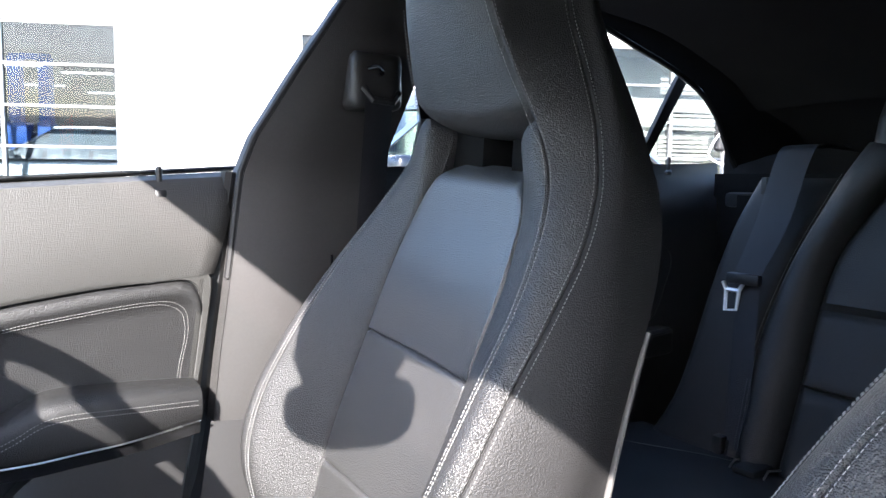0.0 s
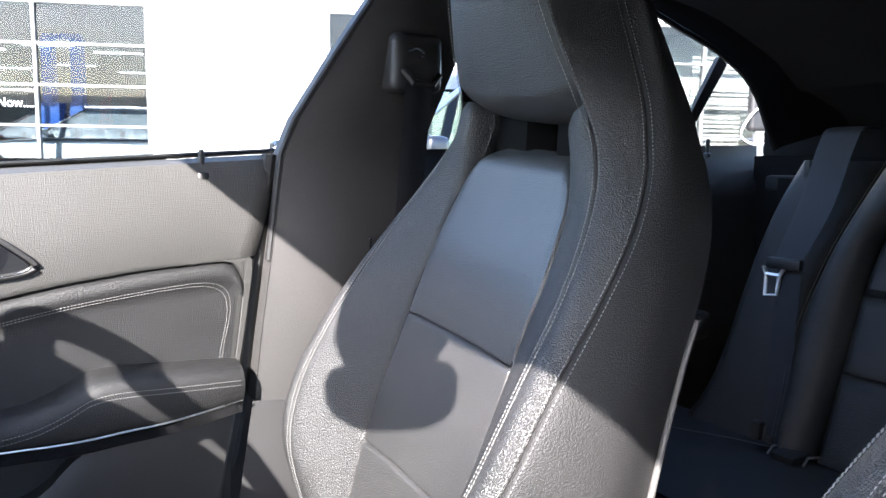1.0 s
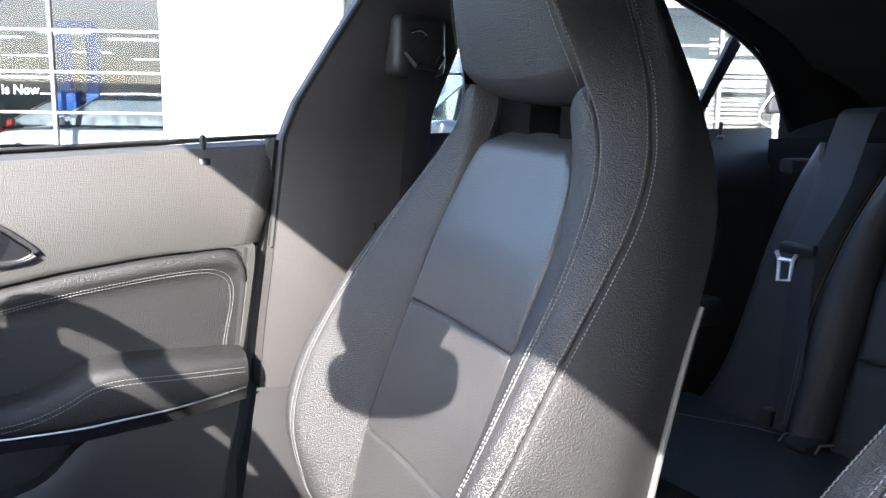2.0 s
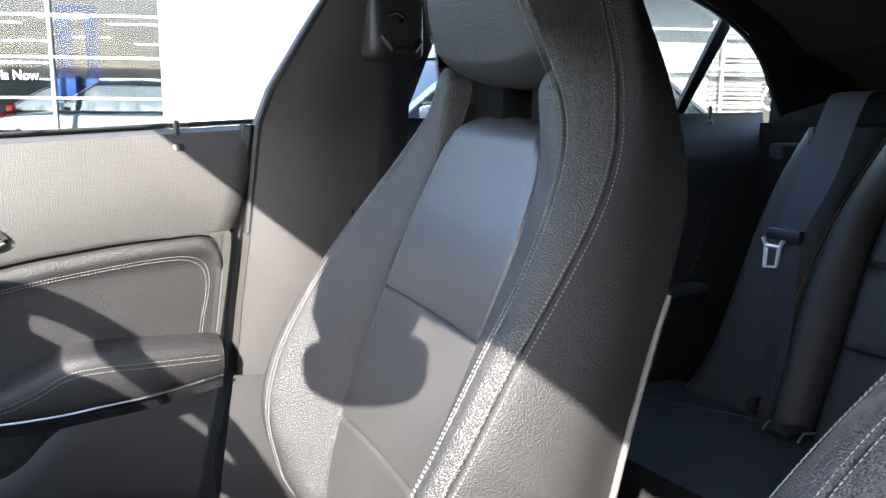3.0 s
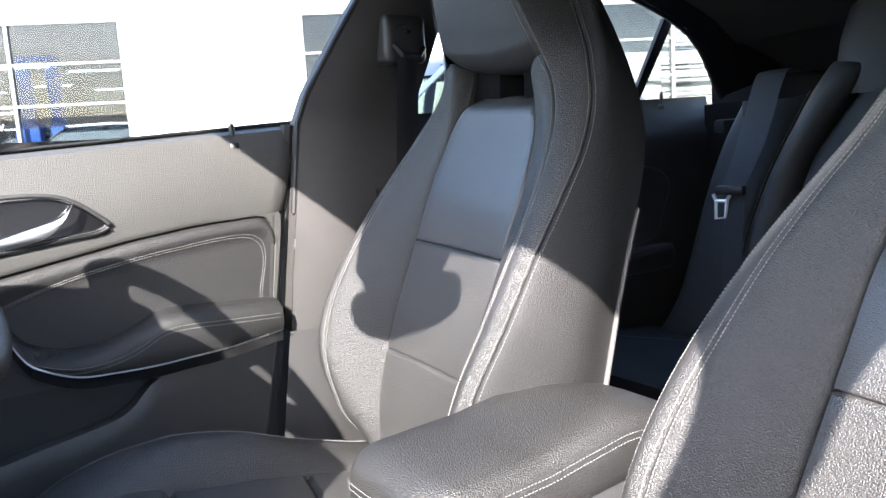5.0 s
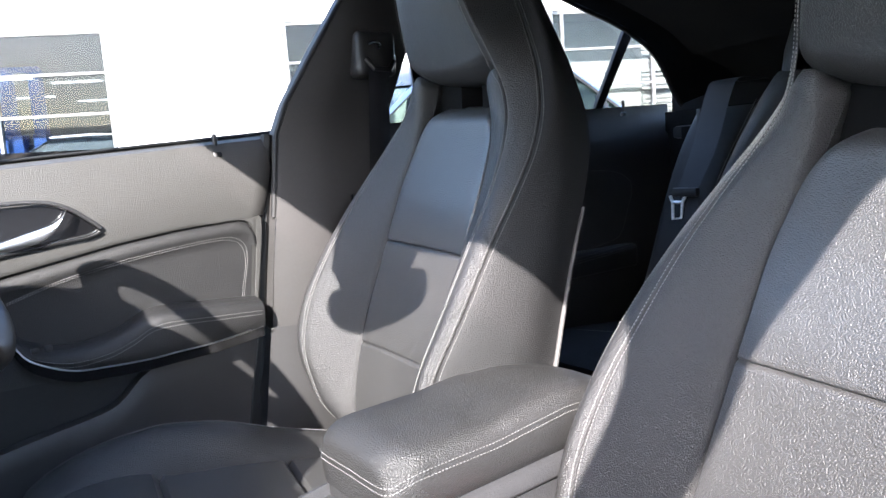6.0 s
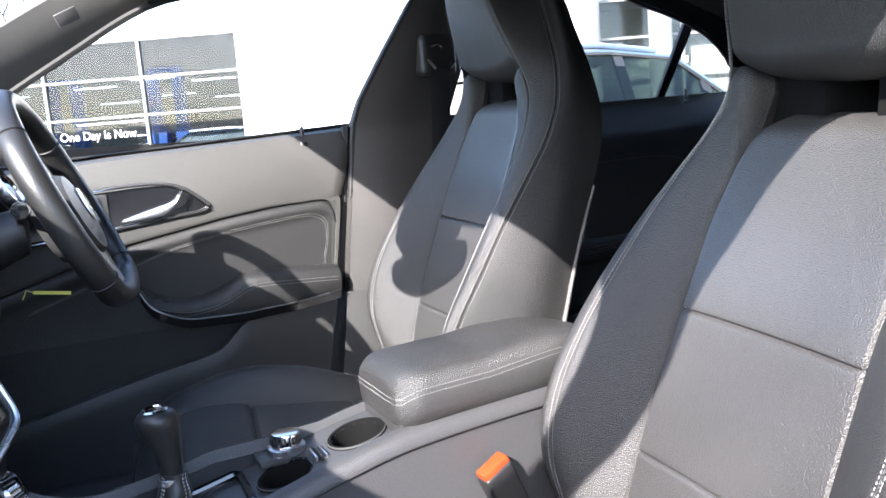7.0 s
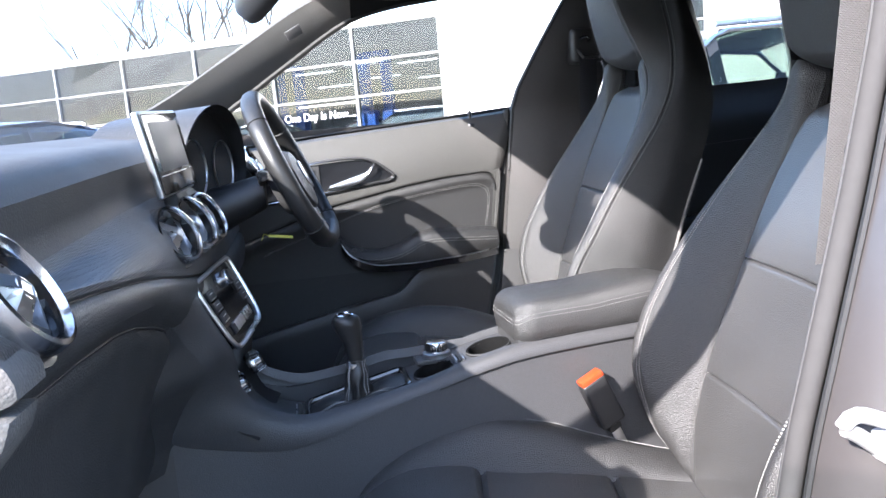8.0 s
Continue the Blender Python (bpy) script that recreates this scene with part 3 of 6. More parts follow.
def seat(cushion_lift=0.0):
    st = thing("car_seat", "black leather sports seat with integrated headrest and grey stitching", "car seat", (0, 0, 0), "front seats")
    o = SEAT_MID
    rows = 110
    zs = [0.34 + (SEAT_TOP - 0.34) * i / rows for i in range(rows + 1)]
    secs = [back_section(z) for z in zs]
    runs, outs = [], []
    for pts, k1, k2 in secs:
        run = [0.0]
        for a, b in zip(pts, pts[1:]):
            run.append(run[-1] + (b - a).length)
        runs.append(run)
        nr = []
        for i in range(len(pts)):
            way = (pts[min(i + 1, len(pts) - 1)] - pts[max(i - 1, 0)]).normalized()
            nr.append(Vector((way.y, -way.x, 0)))
        outs.append(nr)

    def skin_point(i, k, sgn):
        """On the leather: drawn in along both seams, with a little swell between them."""
        pts, k1, k2 = secs[i]
        d = min(abs(runs[i][k] - runs[i][k1]), abs(runs[i][k] - runs[i][k2]))
        p = pts[k] - outs[i][k] * (0.0024 * math.exp(-(d / 0.0013) ** 2)) + outs[i][k] * (0.0012 * min(d / 0.012, 1))
        p = p + Vector((0, 0.011 * math.exp(-(runs[i][k] / 0.0055) ** 2), 0))
        if k < k1 and zs[i] > 1.020:
            f = 1 - math.sqrt(max(1 - ((zs[i] - 1.020) / 0.034) ** 2, 0))
            p = p.lerp(pts[k1] + Vector((-0.004, 0.016, 0)), f)
        return Vector((p.y, sgn * p.x, zs[i])) - o

    def skin(sgn, ka, kb, z_top=SEAT_TOP):
        n = kb - ka
        return grid(lambda a, b: skin_point(int(round(a * rows)), ka + int(round(b * n)), sgn), rows, n, lambda a, b: 0.34 + (SEAT_TOP - 0.34) * a < z_top)

    for sgn in (1, -1):
        tuck = grid(lambda a, b, s_=sgn: skin_point(int(round(a * rows)), 0, s_) + Vector((0.075 * b, s_ * 0.012 * b, 0)), rows, 3, lambda a, b: 0.34 + (SEAT_TOP - 0.34) * a < 1.054)
        part("inner_bolster", joined(skin(sgn, 0, 26, 1.056), tuck), LEATHER, st, "rolled leather edge beside the centre panels")
        part("side_bolster", skin(sgn, 26, 52), LEATHER, st)
        part("outer_side", skin(sgn, 52, 80), SHADED_SIDE, st, "leather side of the backrest")

    def panel(z0, z1, low_arch=0.0, high_arch=0.0, top=False):
        """A padded centre panel between two seams, drawn in along its edges."""
        def at(a, b):
            k = 2 * a - 1
            lo, hi = z0 - low_arch * k, z1 - high_arch * k
            z = lo + (hi - lo) * b
            u, x = back_line(GROOVE, z)
            if top and z > 0.925:
                f = (z - 0.925) / (z1 - 0.925)
                u *= math.sqrt(max(1 - (f * 0.80) ** 2.8, 0.02))
            e = max(1 - min(b * (hi - lo) / 0.006, 1), 1 - min((1 - b) * (hi - lo) / 0.006, 1))
            g = 1 - min((1 - abs(k)) * u / 0.009, 1)
            x += -0.005 + 0.006 * (1 - k * k) + 0.006 * e ** 3 + 0.013 * g * g
            if top:
                x += 0.030 * max((z - 0.972) / 0.024, 0) ** 2
            return Vector((x, k * (u + 0.005), z)) - o
        return grid(lambda a, b: at(a, 0.5 - 0.5 * math.cos(math.pi * b)), 40, 40)

    part("lower_panel", panel(0.38, SEAM_LOW, 0.0, 0.011), LEATHER_FINE, st)
    part("middle_panel", panel(SEAM_LOW, SEAM_HIGH, 0.011, 0.005), LEATHER_FINE, st)
    part("upper_panel", panel(SEAM_HIGH, PANEL_TOP, 0.005, top=True), LEATHER_FINE, st)

    def face(a, b):
        """The headrest's padded front between the piped seams, its lower edge curled back."""
        k = 2 * a - 1
        lo = 1.045 - 0.017 * (1 - abs(k) ** 3)
        z = lo + (SEAT_TOP - 0.003 - lo) * b ** 1.3
        u, x = back_line(PIPED, max(z, 1.046))
        e = 1 - min((1 - abs(k)) * u / 0.007, 1)
        w = max(1 - (z - lo) / 0.034, 0)
        x += -0.008 * (1 - k ** 4) + 0.004 * e * e + 0.075 * (1 - math.sqrt(max(1 - w * w, 0)))
        return Vector((x, k * (u - 0.0005), z)) - o

    part("headrest", grid(face, 40, 44), LEATHER, st, "padded leather headrest face")

    def rear(a, b):
        z = 0.30 + b * (SEAT_TOP - 0.302)
        u, x = back_line(REAR, max(z, 0.40))
        k = 2 * a - 1
        return Vector((x + 0.050 * (1 - k * k) * min((SEAT_TOP - z) / 0.1, 1), k * u, z)) - o

    part("back_shell", grid(rear, 40, 96, lambda a, b: not (abs(2 * a - 1) < 0.17 and 0.998 < 0.30 + b * 0.96 < 1.036)), HARD, st, "hard black seat back shell")
    for sgn in (1, -1):
        line = []
        for i in range(50):
            z = 0.40 + 0.445 * i / 49
            u, x = back_line(REAR, z)
            line.append(Vector((x + 0.004, sgn * (u + 0.002), z)) - o)
        # paler strip: light on the shell's edge, put into shape and colour
        part("lit_edge_strip", tube(line, lambda k: 0.0048 - 0.0020 * k, 8), PALETRIM, st, "lit edge of the seat back shell, as a paler strip")
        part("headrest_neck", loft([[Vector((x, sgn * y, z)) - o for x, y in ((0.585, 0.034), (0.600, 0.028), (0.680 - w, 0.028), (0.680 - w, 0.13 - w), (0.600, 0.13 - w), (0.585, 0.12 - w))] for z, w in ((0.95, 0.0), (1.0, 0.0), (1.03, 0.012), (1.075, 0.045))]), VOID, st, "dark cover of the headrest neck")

        # double stitching along both seams
        for at_seam, gaps, way in ((0, (-0.0032, 0.0032), (-0.9, sgn * 0.3, 0.1)), (1, (-0.0045, 0.0045), (-0.7, sgn * 0.6, 0.1))):
            for gap in gaps:
                line = []
                for i in range(6, rows - 8):
                    pts, k1, k2 = secs[i]
                    want = runs[i][k2 if at_seam else k1] + gap
                    k = min(max(int(np.searchsorted(runs[i], want)), 1), len(pts) - 1)
                    f = (want - runs[i][k - 1]) / max(runs[i][k] - runs[i][k - 1], 1e-9)
                    p = pts[k - 1].lerp(pts[k], f) + outs[i][k] * 0.0016
                    if not at_seam and gap < 0 and zs[i] > 1.03:
                        p = Vector((pts[k1].x - 0.005, pts[k1].y - 0.004, 0))
                    line.append(Vector((p.y, sgn * p.x, zs[i])) - o)
                part("stitching", stitches(line, way), THREAD, st, "grey double stitching")

    # cushion
    up = Vector((0, 0, cushion_lift))

    def section(x):
        zc, zb = (float(v) for v in hermite(CUSH, x))
        return smooth_line([(0.150, zc - 0.010, 0), (0.158, zc + 0.004, 0), (0.182, zc + 0.62 * (zb - zc), 0), (0.212, zb - 0.003, 0), (0.234, zb - 0.004, 0), (0.250, zb - 0.030, 0), (0.256, zb - 0.08, 0), (0.252, 0.30, 0), (0.240, 0.22, 0)], 28)

    xs = [-0.190 + 0.620 * (i / 48) ** 1.25 for i in range(49)]
    cuts = [section(x) for x in xs]
    for sgn in (1, -1):
        part("cushion_bolster", grid(lambda a, b, s_=sgn: Vector((xs[int(round(a * 48))], s_ * cuts[int(round(a * 48))][int(round(b * 27))].x, cuts[int(round(a * 48))][int(round(b * 27))].y)) - o + up, 48, 27), LEATHER, st)
        for gap in (0.0, 0.007):
            line = [Vector((x, sgn * (0.226 + gap), float(hermite(CUSH, x)[1]) + 0.0005 - gap * 0.35)) - o + up for x in np.linspace(-0.15, 0.40, 90)]
            part("stitching", stitches(line, (0, 0, 1)), THREAD, st, "grey double stitching")

    def seatpad(x0, x1):
        def at(a, b):
            x = x0 + (x1 - x0) * a
            k = 2 * b - 1
            zc = float(hermite(CUSH, x)[0])
            e = max(1 - min((1 - abs(k)) / 0.08, 1), 1 - min(a * abs(x1 - x0) / 0.012, 1), 1 - min((1 - a) * abs(x1 - x0) / 0.012, 1))
            return Vector((x, k * 0.158, zc + 0.006 - 0.006 * (1 - k * k) - 0.014 * e * e)) - o + up
        return at

    part("thigh_panel", grid(seatpad(-0.190, 0.045), 24, 24), LEATHER_FINE, st)
    part("seat_panel", grid(seatpad(0.045, 0.262), 24, 24), LEATHER_FINE, st)
    part("hip_panel", grid(seatpad(0.262, 0.43), 20, 24), LEATHER_FINE, st)
    part("front_skirt", grid(lambda a, b: Vector((-0.188 + 0.05 * a, (2 * b - 1) * 0.25, 0.345 - a * 0.14)) - o + up, 4, 10), HARD, st)
    part("base", joined(rbox(-0.14, 0.43, -0.225, 0.225, 0.21, 0.31, 0.02)), DARK, st, "dark seat frame")
    for sgn in (1, -1):
        part("seat_runner", rbox(-0.12, 0.42, sgn * 0.20 - 0.02, sgn * 0.20 + 0.02, 0.10, 0.22, 0.005), DARK, st, "dark seat runner")
    for ob in st.children:
        if ob.name.split(".")[0] in ("base", "seat_runner"):
            ob.location = -o
    return st


for s in (1, -1):
    solid("rear_corner_trim", grid(lambda a, b, s=s: (1.56 + a * 0.55, s * (0.29 + 0.40 * b), 1.19 - a * 0.22 - 0.03 * b), 6, 6), HEADLINER, "black cloth trim beside the rear window", "trim", "structure")
    solid("rear_quarter_trim", joined(*[grid(lambda a, b, s=s, e=e: (1.665 + 0.30 * a ** 0.8 + e, s * (0.735 - 0.42 * a), 0.90 + 0.40 * b), 10, 6) for e in (0.0, 0.02)]), HEADLINER, "black cloth trim behind the rear side window", "trim", "structure")
driver_seat = seat(-0.024)
driver_seat.matrix_basis = Matrix.Translation((0.455, 0.370, 0.655)) @ Matrix.Rotation(radians(-7.63), 4, "Z") @ Matrix.Rotation(radians(3.77), 4, "X")
passenger_seat = seat()
passenger_seat.matrix_basis = Matrix.Translation((0.422, -0.341, 0.570)) @ Matrix.Rotation(radians(-10.4), 4, "Z") @ Matrix.Rotation(radians(4.18), 4, "X")

# ---- driver's door ----


def belt_z(x):
    return 0.959 + 0.0655 * x


def door_end(z):
    return float(np.interp(z, [0.25, 0.41, 0.60, 0.82, 0.99], [0.262, 0.300, 0.336, 0.365, 0.420]))


def crease(x):
    return float(np.interp(x, [-0.6, -0.1, 0.1, 0.2, 0.34, 0.5], [0.615, 0.768, 0.803, 0.815, 0.825, 0.830]))


door = thing("driver_door", "black grained car door with stitched leather insert, closed", "car door")


def upper(a, b):
    x0, z1 = -0.62, 0.0
    zt = belt_z(-0.62 + a * 1.04)
    zb = crease(-0.62 + a * 1.0)
    z = zb + (zt - zb) * b
    x = x0 + a * (door_end(z) - x0)
    y = 0.748 + 0.030 * b ** 1.5 - 0.006 * math.sin(b * 3.14) + (0.002 if b < 0.001 and a < 0.87 else 0) + 0.02 * max(b - 0.96, 0) / 0.04
    if a > 0.985:
        y += 0.012
    return (x, y, z)


part("upper_trim", joined(grid(upper, 60, 44), grid(lambda a, b: (-0.62 + a * 1.045, 0.797 + 0.02 * b, belt_z(-0.62 + a * 1.045) + 0.004 * (1 - b)), 40, 2)), DOORTRIM, door)
part("belt_seal", tube([(x, 0.812, belt_z(x) + 0.006) for x in np.linspace(-0.6, 0.44, 30)], 0.0035, 6), RUBBER, door)
part("end_trim", grid(lambda a, b: (door_end(0.25 + a * 0.57) - 0.024 * (1 - b), 0.748 + 0.012 * b * b, 0.25 + a * 0.57), 20, 4), DOORTRIM, door)



INSET_TOP = lambda x: float(np.interp(x, [-0.45, -0.1, 0.1, 0.2, 0.29, 0.315, 0.330, 0.340, 0.347], [0.66, 0.767, 0.802, 0.814, 0.8205, 0.8205, 0.815, 0.802, 0.780]))  # noqa: E731


def inset(a, b):
    """The padded leather insert, rounded at its upper rear corner."""
    x = -0.45 + a * 0.797
    zt = INSET_TOP(x)
    zb = 0.58
    z = zb + (zt - zb) * b
    x -= 0.018 * (1 - b) * a ** 6
    e = max(1 - min((zt - z) / 0.008, 1), 1 - min((1 - a) * 0.788 / 0.008, 1))
    d = (zt - z)
    pad = 0.008 * math.exp(-((d - 0.018) / 0.016) ** 2)
    return (x, 0.752 - pad + 0.009 * e * e, z)


part("insert", grid(lambda a, b: inset(1 - (1 - a) ** 1.6, 1 - (1 - b) ** 1.6), 80, 48), DOOR_AND_SHADED_LEATHER, door, "padded black leather insert")
around = smooth_line([(0.262, 0, 0.8185), (0.29, 0, 0.8205), (0.315, 0, 0.8205), (0.330, 0, 0.815), (0.340, 0, 0.802), (0.342, 0, 0.775), (0.333, 0, 0.70), (0.318, 0, 0.60)], 40)
beyond = smooth_line([(0.262, 0, 0.8200), (0.300, 0, 0.8230), (0.340, 0, 0.8260), (0.356, 0, 0.8260), (0.358, 0, 0.81), (0.354, 0, 0.775), (0.342, 0, 0.70), (0.324, 0, 0.60)], 40)


def surround(a, b):
    p = around[int(round(a * 39))].lerp(beyond[int(round(a * 39))], b)
    return (p.x, 0.7490 + 0.006 * max(1 - b / 0.15, 0) ** 2, p.z)


part("insert_surround", grid(surround, 39, 10), DOORTRIM, door, "grey grained trim round the insert")
gap = smooth_line([(x, 0.7565, z - 0.006) for x, z in ((-0.45, 0.666), (-0.1, 0.773), (0.1, 0.808), (0.2, 0.820), (0.29, 0.8265), (0.315, 0.8265), (0.330, 0.821), (0.340, 0.808), (0.3415, 0.785), (0.334, 0.72), (0.325, 0.66))], 90)
part("insert_gap", tube(gap, 0.0020, 6), RUBBER, door, "thin dark gap round the insert")
ST = [(-0.30, 0.655), (-0.105, 0.722), (-0.017, 0.750), (0.08, 0.770), (0.176, 0.783), (0.25, 0.790), (0.295, 0.789), (0.318, 0.775), (0.323, 0.745), (0.313, 0.695), (0.306, 0.655)]
for off in (0.0, 0.0065):
    line = [Vector((p.x, 0.7512 - 0.008 * math.exp(-((INSET_TOP(p.x) - p.z - 0.018) / 0.016) ** 2), p.z)) for p in smooth_line([(x - off * 0.75, 0.0, z - off * 0.75) for x, z in ST], 140)]
    part("stitching", stitches(line, (0, -1, 0)), THREAD, door, "grey double stitching")

ARM = [(-0.10, 0.690, 0.664, 0.715), (-0.088, 0.668, 0.640, 0.706), (-0.068, 0.652, 0.622, 0.700), (-0.018, 0.637, 0.600, 0.696), (0.04, 0.641, 0.595, 0.694), (0.08, 0.655, 0.594, 0.692), (0.115, 0.672, 0.594, 0.692), (0.15, 0.676, 0.596, 0.692), (0.22, 0.672, 0.599, 0.693), (0.328, 0.664, 0.610, 0.702)]


def arm_ring(x):
    zt, zb, yi = (float(v) for v in hermite(ARM, x))
    seq = [(0.76, zt + 0.004), (yi + 0.03, zt + 0.002), (yi + 0.012, zt - 0.002), (yi + 0.003, zt - 0.010), (yi, zt - 0.02), (yi + 0.002, zb + 0.012), (yi + 0.010, zb), (0.76, zb - 0.004)]
    return [Vector((x, y, z)) for y, z in seq]


part("armrest", loft([arm_ring(x) for x in np.linspace(-0.10, 0.328, 60)]), DOOR_AND_SHADED_LEATHER, door, "leather door armrest")
for dz in (-0.020, -0.027):
    part("stitching", stitches([Vector((x, float(hermite(ARM, x)[2]) - 0.0004, float(hermite(ARM, x)[0]) + dz)) for x in np.linspace(-0.085, 0.322, 90)], (0, -1, 0)), THREAD, door)
strip = [Vector((x, float(hermite(ARM, x)[2]) + 0.001, float(hermite(ARM, x)[1]) + 0.004)) for x in np.linspace(-0.10, 0.325, 60)]
part("chrome_strip", tube([p + Vector((0, -0.001, 0)) for p in strip], 0.0015, 8), SATIN, door, "thin chrome strip under the armrest")
part("lower_band", loft([[Vector((p.x, p.y + 0.004, p.z - 0.002)), Vector((p.x, p.y + 0.004, p.z - 0.020)), Vector((p.x, 0.75, p.z - 0.024)), Vector((p.x, 0.75, p.z))] for p in strip]), GLOSSY, door)

# lower trim and pocket; the recess sheet is black in place of its shade
part("recess", grid(lambda a, b: (-0.62 + a * 0.94, 0.758, 0.24 + b * 0.36), 6, 4), RUBBER, door)
PK = [(-0.60, 0.36), (-0.40, 0.425), (-0.163, 0.478), (-0.074, 0.495), (0.03, 0.513), (0.06, 0.528), (0.09, 0.558), (0.125, 0.574), (0.22, 0.582), (0.33, 0.598)]


def pocket(a, b):
    x = -0.60 + a * 0.93
    zt = float(hermite(PK, x)[0])
    z = 0.20 + (zt - 0.20) * b
    xe = min(x, door_end(z) - 0.012)
    y = 0.712 + 0.012 * math.sin(b * 3.0) - (0.0 if b < 0.985 else -0.008)
    if x > 0.10:
        y += 0.02 * min((x - 0.10) / 0.15, 1)
    return (xe, y, z)


part("pocket", joined(grid(pocket, 70, 16), grid(lambda a, b: Vector(pocket(a, 1)) + Vector((0, 0.03 * b, 0)), 70, 2)), HARD, door, "hard plastic door pocket")

# handle with its bezel
HB = [(-0.30, 0.868), (-0.16, 0.884), (-0.08, 0.889), (-0.02, 0.886), (0.015, 0.873), (0.045, 0.850), (0.062, 0.832), (0.045, 0.823), (0.0, 0.818), (-0.10, 0.806), (-0.20, 0.795), (-0.30, 0.785)]
ring = smooth_line([(x, 0.744, z) for x, z in HB], 90)
part("handle_bezel", tube(ring, 0.0048, 8, flat=0.8), SOFT, door)
part("bezel_line", tube([p + Vector((0, -0.004, 0)) + (Vector((-0.1, 0.744, 0.845)) - p) * 0.045 for p in ring], 0.0013, 6), CHROME, door)
part("handle_cup", slab([(x * 0.96 - 0.004, 0.7465, 0.845 + (z - 0.845) * 0.86) for x, z in HB], 0.01, (0, 1, 0)), GLOSSY, door)
hl = smooth_line([(-0.115, 0.7385, 0.816), (-0.06, 0.735, 0.826), (-0.02, 0.731, 0.838), (-0.002, 0.729, 0.853), (0.006, 0.731, 0.866)], 24)
part("handle", loft([[p + Vector((0.004 * math.cos(q), 0, 0)) + Vector((0, -0.004 * math.sin(q) * 1.2, w * math.cos(q))) for q in np.linspace(0, 6.28318, 11)[:-1]] for p, w in ((p, 0.006 + 0.006 * math.sin(i / 23 * 3.0)) for i, p in enumerate(hl))]), SATIN, door, "satin silver door handle")
for i, z in enumerate((0.862, 0.845, 0.828)):
    part("lock_button", rbox(-0.168, -0.150, 0.738, 0.747, z - 0.0065, z + 0.0065, 0.002), DARK, door)
part("button_plate", rbox(-0.182, -0.136, 0.742, 0.748, 0.812, 0.876, 0.003), SOFT, door)
part("lock_knob", lathe([(0, 0.034), (0.004, 0.033), (0.0052, 0.026), (0.004, 0.0), (0.012, -0.002), (0.014, -0.007), (0.014, -0.012)], 16, Matrix.Translation((0.292, 0.778, belt_z(0.292) - 0.020))), DARK, door, "small black lock knob")
part("outer_skin", grid(lambda a, b: (-0.62 + a * 1.05, 0.82 + 0.05 * math.sin(b * 2.8), 0.2 + b * 0.775), 8, 8), PAINT, door, "silver painted outer skin")
for x in (-0.075, -0.055):
    part("switch", rbox(x, x + 0.012, 0.69, 0.70, 0.645, 0.655, 0.002), DARK, door)

# ---- centre console ----
con = thing("centre_console", "black and grey centre console with cup holders", "centre console")
CE = [(-0.36, 0.600), (-0.33, 0.560), (-0.316, 0.534), (-0.30, 0.511), (-0.267, 0.490), (-0.223, 0.477), (-0.166, 0.481), (-0.07, 0.498), (-0.009, 0.510), (0.03, 0.524), (0.15, 0.548), (0.30, 0.559), (0.46, 0.564)]


def rim(x):
    return float(hermite(CE, x)[0])


# the padded rail that sweeps from beside the control panel down along the console: inner edge, outer edge
RAIL = [((-0.372, -0.082, 0.735), (-0.392, -0.21, 0.70)), ((-0.345, -0.074, 0.668), (-0.382, -0.155, 0.645)), ((-0.320, -0.060, 0.604), (-0.362, -0.130, 0.600)), ((-0.318, -0.034, 0.548), (-0.400, -0.115, 0.545)),
        ((-0.300, -0.025, 0.511), (-0.425, -0.090, 0.485)), ((-0.267, -0.025, 0.490), (-0.345, -0.056, 0.446)), ((-0.223, -0.025, 0.477), (-0.255, -0.050, 0.429)), ((-0.166, -0.025, 0.481), (-0.175, -0.050, 0.443)),
        ((-0.07, -0.025, 0.498), (-0.074, -0.050, 0.474)), ((-0.009, -0.025, 0.511), (-0.009, -0.050, 0.490)), ((0.065, -0.025, 0.531), (0.065, -0.050, 0.509)), ((0.15, -0.025, 0.548), (0.15, -0.050, 0.525)), ((0.30, -0.025, 0.559), (0.30, -0.050, 0.535)), ((0.48, -0.025, 0.564), (0.48, -0.050, 0.540))]
acc = [0.0]
for (a, _), (b, _) in zip(RAIL, RAIL[1:]):
    acc.append(acc[-1] + (Vector(b) - Vector(a)).length)
out_table = [(d, *b) for d, (a, b) in zip(acc, RAIL)]
in_table = [(d, *a) for d, (a, b) in zip(acc, RAIL)]


def on_side(p, s):
    """The passenger side as given; the driver side mirrored and a little higher, as the car leans."""
    return p if s < 0 else Vector((p.x, 0.08 - p.y, p.z + 0.032 * min(max((0.08 - p.x) / 0.15, 0), 1)))


def rail_edge(d, s):
    """The rail's outer edge; the driver's rail is the narrower."""
    i, e = Vector(hermite(in_table, d)), Vector(hermite(out_table, d))
    return e if s < 0 else i.lerp(e, 0.5)


